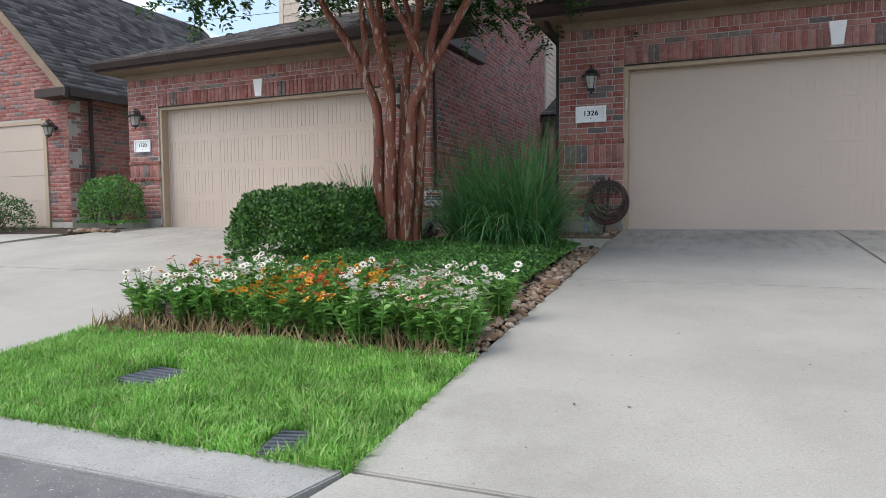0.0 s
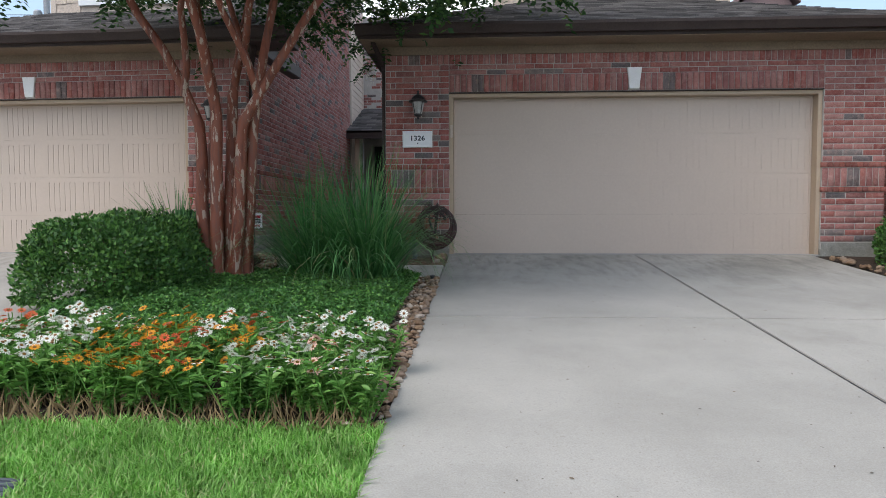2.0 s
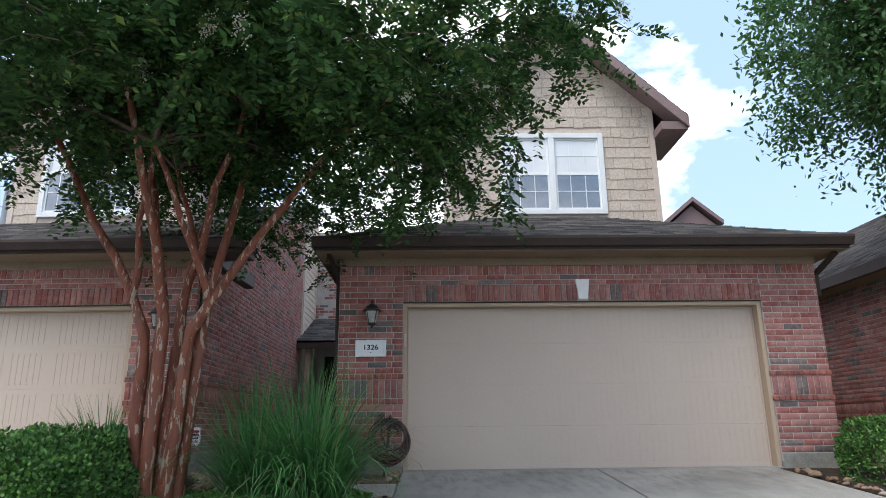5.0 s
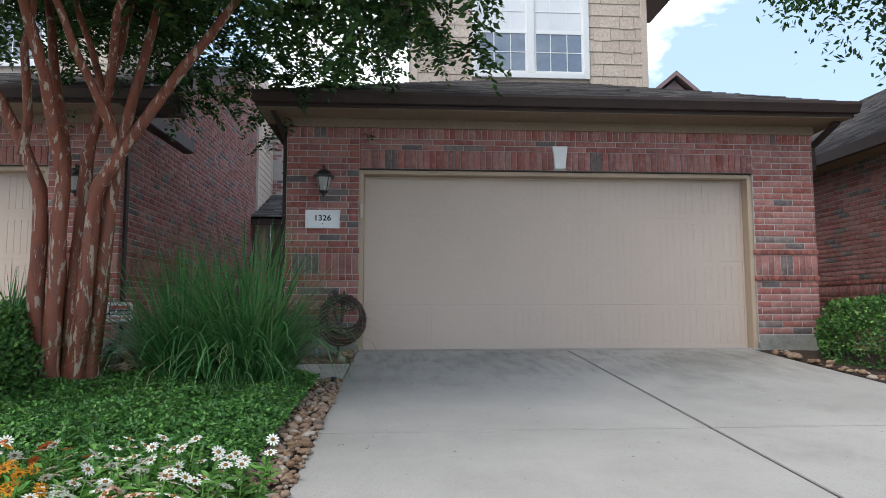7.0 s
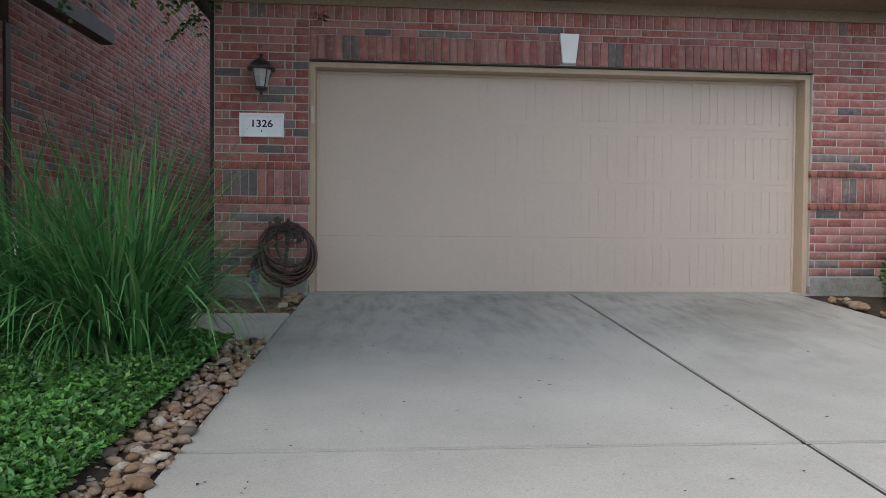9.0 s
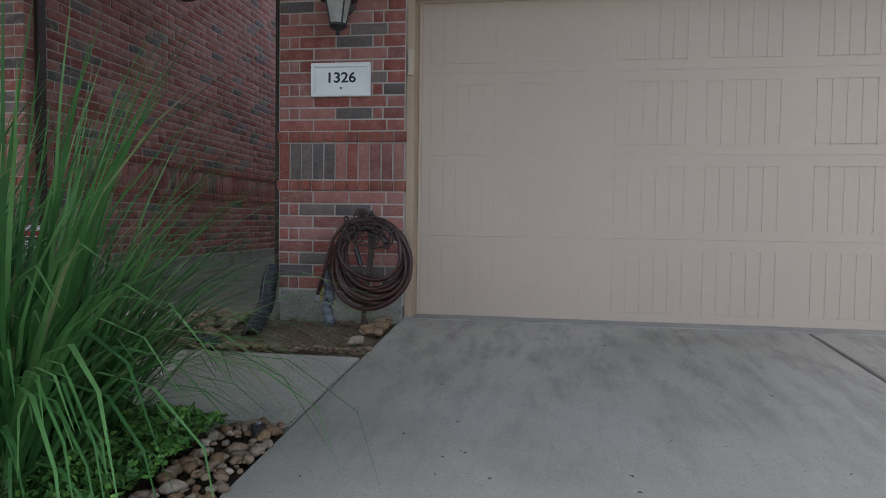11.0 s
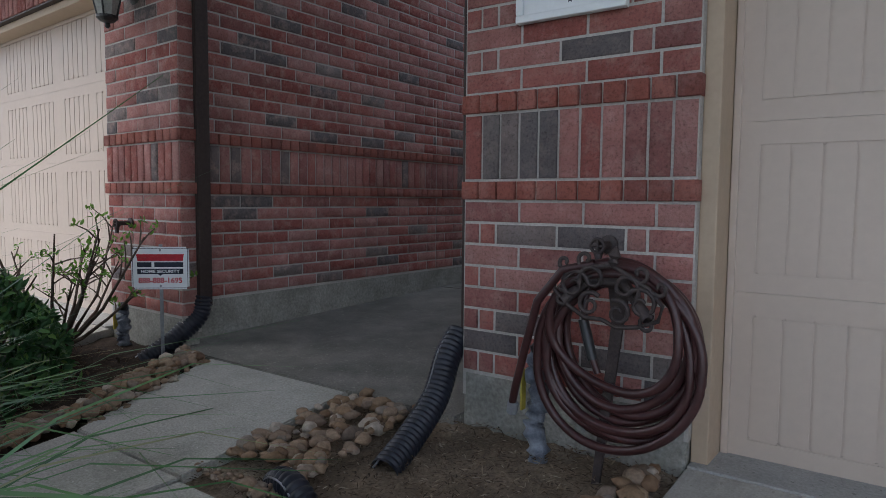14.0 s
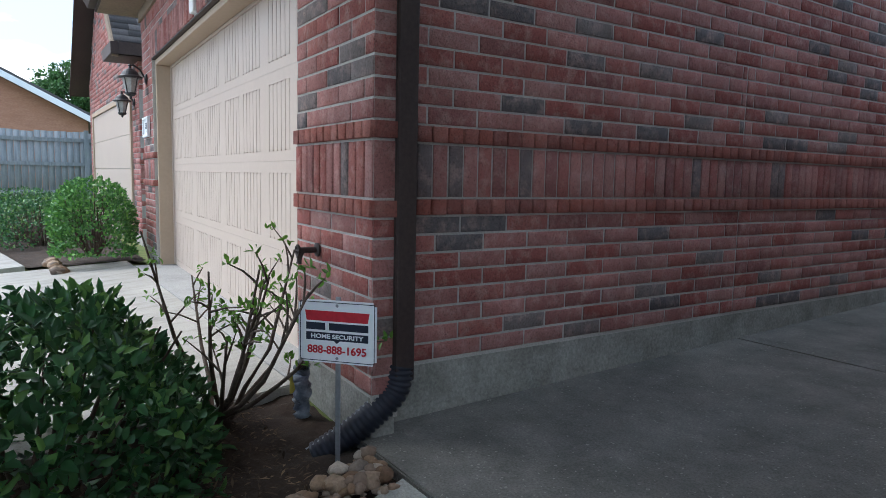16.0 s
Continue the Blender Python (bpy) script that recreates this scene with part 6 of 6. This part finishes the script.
def drain_lid(x, y, rz, w, d, label):
    t = thing("valve_box", x, y, grade(y) - 0.02, label, "valve box", "valve boxes", rz)
    part("rim", boxes((-w, w, -d, d, -0.04, 0.012), bevel=0.008), M_GRATE, t)
    for k in range(6):
        part("rib", boxes((-w + 0.015, w - 0.015, -d + (k + 0.3) * d / 3, -d + (k + 0.72) * d / 3, 0.012, 0.02), bevel=0.002), M_GRATE, t)


drain_lid(-0.69, -6.75, -6, 0.145, 0.14, "dark grey plastic valve box lid sunk in the lawn")
drain_lid(0.46, -7.25, 15, 0.075, 0.12, "small dark grey plastic valve box lid in the lawn")

# ---- flowers ----


def bloom_mesh(kind):
    """One open flower: rounded petals round a small disc, all one piece."""
    n = 11
    bm = bmesh.new()
    ring = [bm.verts.new((0.006 * math.cos(2 * math.pi * k / n), 0.006 * math.sin(2 * math.pi * k / n), 0.0)) for k in range(n)]
    bm.faces.new(ring)
    for k in range(n):
        a = 2 * math.pi * (k + 0.5) / n
        w = math.pi / n
        out = [bm.verts.new((r * math.cos(a + s * w), r * math.sin(a + s * w), z)) for r, s, z in ((0.018, 0.85, 0.003), (0.026, 0.45, 0.003), (0.029, 0.0, 0.001), (0.026, -0.45, 0.003), (0.018, -0.85, 0.003))]
        bm.faces.new([ring[(k + 1) % n], *out, ring[k]])
    bmesh.ops.recalc_face_normals(bm, faces=bm.faces)
    me = bpy.data.meshes.new("bloom")
    bm.to_mesh(me)
    bm.free()
    return me


def zinnia(kind, seed):
    """A bushy flowering plant: stems, leaves, blooms."""
    e = thing("zinnia", 0, 0, -50, kind + " zinnia plant in bloom in the mulch bed", "flower", "zinnias")
    r = np.random.default_rng(seed)
    rows, P, D = [], [], []
    tops = []
    for k in range(14):
        a = r.uniform(0, 2 * math.pi)
        s = r.uniform(0.02, 0.19)
        top = Vector((math.cos(a) * s, math.sin(a) * s, r.uniform(0.20, 0.36)))
        rows.append(([Vector((math.cos(a) * 0.03, math.sin(a) * 0.03, -0.03)), Vector((math.cos(a) * s * 0.6, math.sin(a) * s * 0.6, top.z * 0.5)), top], [0.004, 0.0035, 0.0025]))
        tops.append(top)
        for i in range(22):
            t = r.uniform(0.12, 0.88)
            b = r.uniform(0, 2 * math.pi)
            P.append(Vector((math.cos(a) * s * t, math.sin(a) * s * t, top.z * t)))
            D.append((math.cos(b), math.sin(b), r.uniform(-0.1, 0.7)))
    tagged(part("stems", tubes_mesh("stems", rows, 5), M_ZLEAF, e), kind="stuff")
    n = len(P)
    tagged(part("leaves", leaf_mesh("leaves", np.array(P), np.array(D), unit(r.normal(size=(n, 3)) * 0.3 + np.array([0, 0, 1])), r.uniform(0.045, 0.08, n), r.uniform(0.018, 0.028, n), 0.2, True), M_ZLEAF, e), kind="stuff")
    for top in tops[:11]:
        tilt = pose(top.x, top.y, top.z + 0.02, r.uniform(0, 50), r.uniform(-25, 25), 0)
        b = part("bloom", BLOOMS[kind], None, e, "", tilt)
        part("centre", BLOOM_CENTRE, None, b)
    return e


BLOOMS = {}
for kind in ("white", "orange", "pink", "red"):
    BLOOMS[kind] = bloom_mesh(kind)
    BLOOMS[kind].materials.append(M_PETAL[kind])
cb = lathe(bmesh.new(), [(0.008, 0.0), (0.009, 0.004), (0.004, 0.008)], 8)
BLOOM_CENTRE = bpy.data.meshes.new("centre")
cb.to_mesh(BLOOM_CENTRE)
cb.free()
BLOOM_CENTRE.materials.append(M_CENTRE)
PROTO = {k: [zinnia(k, 31 + 7 * i + len(k)) for i in range(2)] for k in BLOOMS}
spots = []
for row in range(4):
    for i in range(15):
        x = -1.72 + i * 0.177 + random.uniform(-0.05, 0.05) + (row % 2) * 0.08
        y = -5.92 + row * 0.25 + random.uniform(-0.05, 0.05) - 0.08 * (x + 0.5)
        if x > 0.75 or y < -6.12:
            continue
        if x < -1.6:
            kind = random.choice(("red", "orange", "white"))
        elif x < -0.95:
            kind = "white"
        elif x < 0.0:
            kind = random.choice(("orange", "orange", "orange", "red", "white"))
        else:
            kind = random.choice(("white", "white", "pink"))
        spots.append((x, y, kind))
used = {}
for x, y, kind in spots:
    v = random.randrange(2)
    m = pose(x, y, grade(y) + 0.0, 0, 0, random.uniform(0, 360))
    proto = PROTO[kind][v]
    if (kind, v) not in used:
        used[(kind, v)] = True
        proto.matrix_basis = m
    else:
        copy_thing(proto, m)
for k in PROTO:
    for v in range(2):
        if (k, v) not in used:
            PROTO[k][v].matrix_basis = pose(random.uniform(-0.9, 0.5), -5.55, grade(-5.55), 0, 0, 40)
n = 900
sx, sy = rng.uniform(-1.9, 0.75, n), rng.uniform(-6.14, -5.8, n)
sp = np.stack([sx, sy, np.array([grade(t) for t in sy]) - 0.02], 1)
tagged(part("dry_stalks", leaf_mesh("dry_stalks", sp, rng.normal(size=(n, 3)) * np.array([0.5, 0.5, 0.2]) + np.array([0, 0, 1]), rng.normal(size=(n, 3)), rng.uniform(0.06, 0.2, n), rng.uniform(0.006, 0.014, n), 0.1), M_STRAW), "dry straw-coloured stalks at the front of the bed", "dry stalks", kind="stuff")
n = 4200
sx, sy = rng.uniform(-0.5, 0.88, n), rng.uniform(-0.9, -0.02, n)
sp = np.stack([sx, sy, np.array([grade(t) for t in sy]) - 0.03 + rng.random(n) * 0.015], 1)
tagged(part("leaf_litter", leaf_mesh("leaf_litter", sp, rng.normal(size=(n, 3)) * np.array([1, 1, 0.15]), np.tile([[0, 0, 1.0]], (n, 1)), rng.uniform(0.010, 0.045, n), rng.uniform(0.002, 0.009, n), 0.2), M_LITTER), "dry leaf litter on the dirt bed", "litter", kind="stuff")
n = 3600
sx, sy = rng.uniform(-2.7, -1.55, n), rng.uniform(-1.9, -0.25, n)
sp = np.stack([sx, sy, np.array([grade(t) for t in sy]) - 0.035 + rng.random(n) * 0.025], 1)
M_CHIP = leaf_material("mulch_chip", [(0.0, (0.03, 0.02, 0.014)), (0.8, (0.10, 0.065, 0.04)), (1.0, (0.22, 0.15, 0.09))], 0.9, 0.0)
tagged(part("mulch_chips", leaf_mesh("mulch_chips", sp, rng.normal(size=(n, 3)) * np.array([1, 1, 0.2]), np.tile([[0, 0, 1.0]], (n, 1)), rng.uniform(0.015, 0.05, n), rng.uniform(0.005, 0.014, n), 0.2), M_CHIP), "dark mulch chips under the shrubs", "mulch", kind="stuff")
n = 260
sx, sy = rng.uniform(0.95, 5.6, n), -7.4 * rng.random(n) ** 0.9 - 0.1
sp = np.stack([sx, sy, np.array([grade(t) for t in sy]) + 0.003], 1)
tagged(part("driveway_litter", leaf_mesh("driveway_litter", sp, rng.normal(size=(n, 3)) * np.array([1, 1, 0.05]), np.tile([[0, 0, 1.0]], (n, 1)), rng.uniform(0.006, 0.03, n), rng.uniform(0.004, 0.014, n), 0.2), M_CHIP), "tiny dead leaves scattered on the driveway", "litter", kind="stuff")


def bare_shrub():
    """A leggy shrub: bent bare stems with tufts of leaves at their ends."""
    s = thing("leggy_shrub", -2.62, -0.42, grade(-0.4) - 0.05, "leggy shrub with bare stems and leaf tufts by the pier", "shrub")
    P, D = [], []
    r = np.random.default_rng(12)
    for k in range(12):
        a = r.uniform(0, 2 * math.pi)
        reach = r.uniform(0.25, 0.85)
        top = Vector((math.cos(a) * reach * 1.1, math.sin(a) * reach * 0.5, r.uniform(0.45, 0.85)))
        mid = Vector((math.cos(a) * reach * 0.6 + r.normal() * 0.05, math.sin(a) * reach * 0.3, top.z * 0.45))
        rows = [([Vector((r.normal() * 0.03, r.normal() * 0.03, 0)), mid * 0.5 + Vector((0.03, 0, 0)), mid, top], [0.014, 0.011, 0.009, 0.004])]
        for j in range(5):
            q = mid.lerp(top, r.uniform(0.1, 1.0))
            e = q + Vector((r.normal() * 0.13, r.normal() * 0.08, r.uniform(0.03, 0.16)))
            rows.append(([q, q.lerp(e, 0.5) + Vector((0.01, 0, 0.01)), e], [0.005, 0.004, 0.002]))
            for _ in range(6):
                P.append(e + Vector(r.normal(size=3) * 0.012))
                D.append(r.normal(size=3) * 0.9 + np.array([0, 0, 0.6]))
        part("stem", tubes_mesh("stem", rows, 7), M_TWIG, s, "bare grey-brown stem")
    n = len(P)
    tagged(part("leaves", leaf_mesh("leaves", np.array(P), np.array(D), unit(r.normal(size=(n, 3)) * 0.5 + np.array([0, 0, 1])), r.uniform(0.026, 0.046, n), r.uniform(0.012, 0.020, n), 0.2, True), M_LIME, s), kind="stuff")


bare_shrub()

# ---- beyond the houses ----
fence = thing("fence", -19.0, -9.0, 0.17, "weathered grey wooden board fence", "fence", kind="structure")
board = mesh_np("board", *[np.array(q) for q in (
    [(-0.012, 0, 0), (0.012, 0, 0), (0.012, 0.135, 0), (-0.012, 0.135, 0), (-0.012, 0, 1.8), (0.012, 0, 1.8), (0.012, 0.135, 1.8), (-0.012, 0.135, 1.8)],
    [(0, 1, 5, 4), (1, 2, 6, 5), (2, 3, 7, 6), (3, 0, 4, 7), (4, 5, 6, 7), (3, 2, 1, 0)])])
board.materials.append(M_FENCE)
for k in range(120):
    ob = new("board", board)
    ob.parent = fence
    ob.matrix_basis = pose(random.uniform(-0.004, 0.004), k * 0.142, random.uniform(-0.02, 0.02))
for z in (0.25, 0.95, 1.55):
    part("rail", boxes((0.014, 0.055, 0, 17, z, z + 0.09)), M_FENCE, fence)
for k in range(8):
    part("post", boxes((0.056, 0.15, k * 2.4, k * 2.4 + 0.1, -0.8, 1.85)), M_FENCE, fence)
far_house = thing("far_house", -27, 0, 0, "orange brick building with a pale roof edge behind the fence", "house")
M_FARBRICK = surface("far_orange_brick", (0.36, 0.18, 0.115), (0.43, 0.23, 0.15), 2, 14, 0.9, 0.2, stretch=(1, 1, 4))
part("wall", prism([(-13.6, -1), (1.5, -1), (1.5, 2.75), (-6, 6.65), (-13.6, 2.75)], -0.3, 0.0, "x"), M_FARBRICK, far_house)
part("roof", prism([(2.0, 2.5), (-6, 6.65), (-6, 6.95), (2.0, 2.8)], -6, 0.35, "x"), M_SHINGLE, far_house)
part("roof", prism([(-14, 2.5), (-6, 6.65), (-6, 6.95), (-14, 2.8)], -6, 0.35, "x"), M_SHINGLE, far_house)
part("roof_edge", prism([(2.1, 2.42), (-6, 6.62), (-6, 6.84), (2.1, 2.64)], 0.36, 0.45, "x"), M_WHITEPAINT, far_house, "pale metal roof edge")
street_tree("background_tree", -34, 1.5, 0, 4.3, 1.8, 160, "distant leafy tree behind the fence", 0.16)
pole = thing("utility_pole", -22, 26, 0, "grey utility pole with a cross arm and wires", "utility pole")
part("shaft", tubes_mesh("shaft", [([(0, 0, -0.5), (0, 0, 13.6)], [0.2, 0.15])], 12), M_GREYMETAL, pole)
part("cross_arm", boxes((-1.3, 0.2, -0.07, 0.07, 10.6, 10.8)), M_GREYMETAL, pole)
part("transformer", lathe(bmesh.new(), [(0.2, 0), (0.22, 0.05), (0.22, 0.7), (0.15, 0.8)], 14, Matrix.Translation((-0.5, 0, 10.8))), M_GREYMETAL, pole)
for k in range(3):
    part("wire", tubes_mesh("wire", [([(-40 + 4 * i, -6 + 0.6 * i + k * 0.6, 14.5 - k * 1.0 - 0.02 * i * (14 - i)) for i in range(15)], 0.018)], 5), M_BLACKPAINT, pole)
back_gable = thing("back_gable", 8.2, 7.5, 0, "small mauve gable of a roof behind the garage", "roof", kind="structure")
part("gable_wall", prism([(-0.62, 4.6), (0.62, 4.6), (0.62, 5.62), (0.0, 6.16), (-0.62, 5.62)], 0.0, 0.2), M_FASCIA, back_gable)
for sgn in (-1, 1):
    part("rake", prism([(sgn * 0.76, 5.72), (0, 6.36), (0, 6.24), (sgn * 0.76, 5.60)], -0.15, 3.0), M_FASCIA, back_gable)
deck(back_gable, [(-1.2, -1.5, 4.2), (6.0, -1.5, 4.2), (6.0, 2.6, 6.15), (-1.2, 2.6, 6.3)], 0.05)
shingle_roof(back_gable, [(-1.2, -1.5, 4.205), (6.0, -1.5, 4.205), (6.0, 2.6, 6.155), (-1.2, 2.6, 6.305)], 30)

finish_pieces()
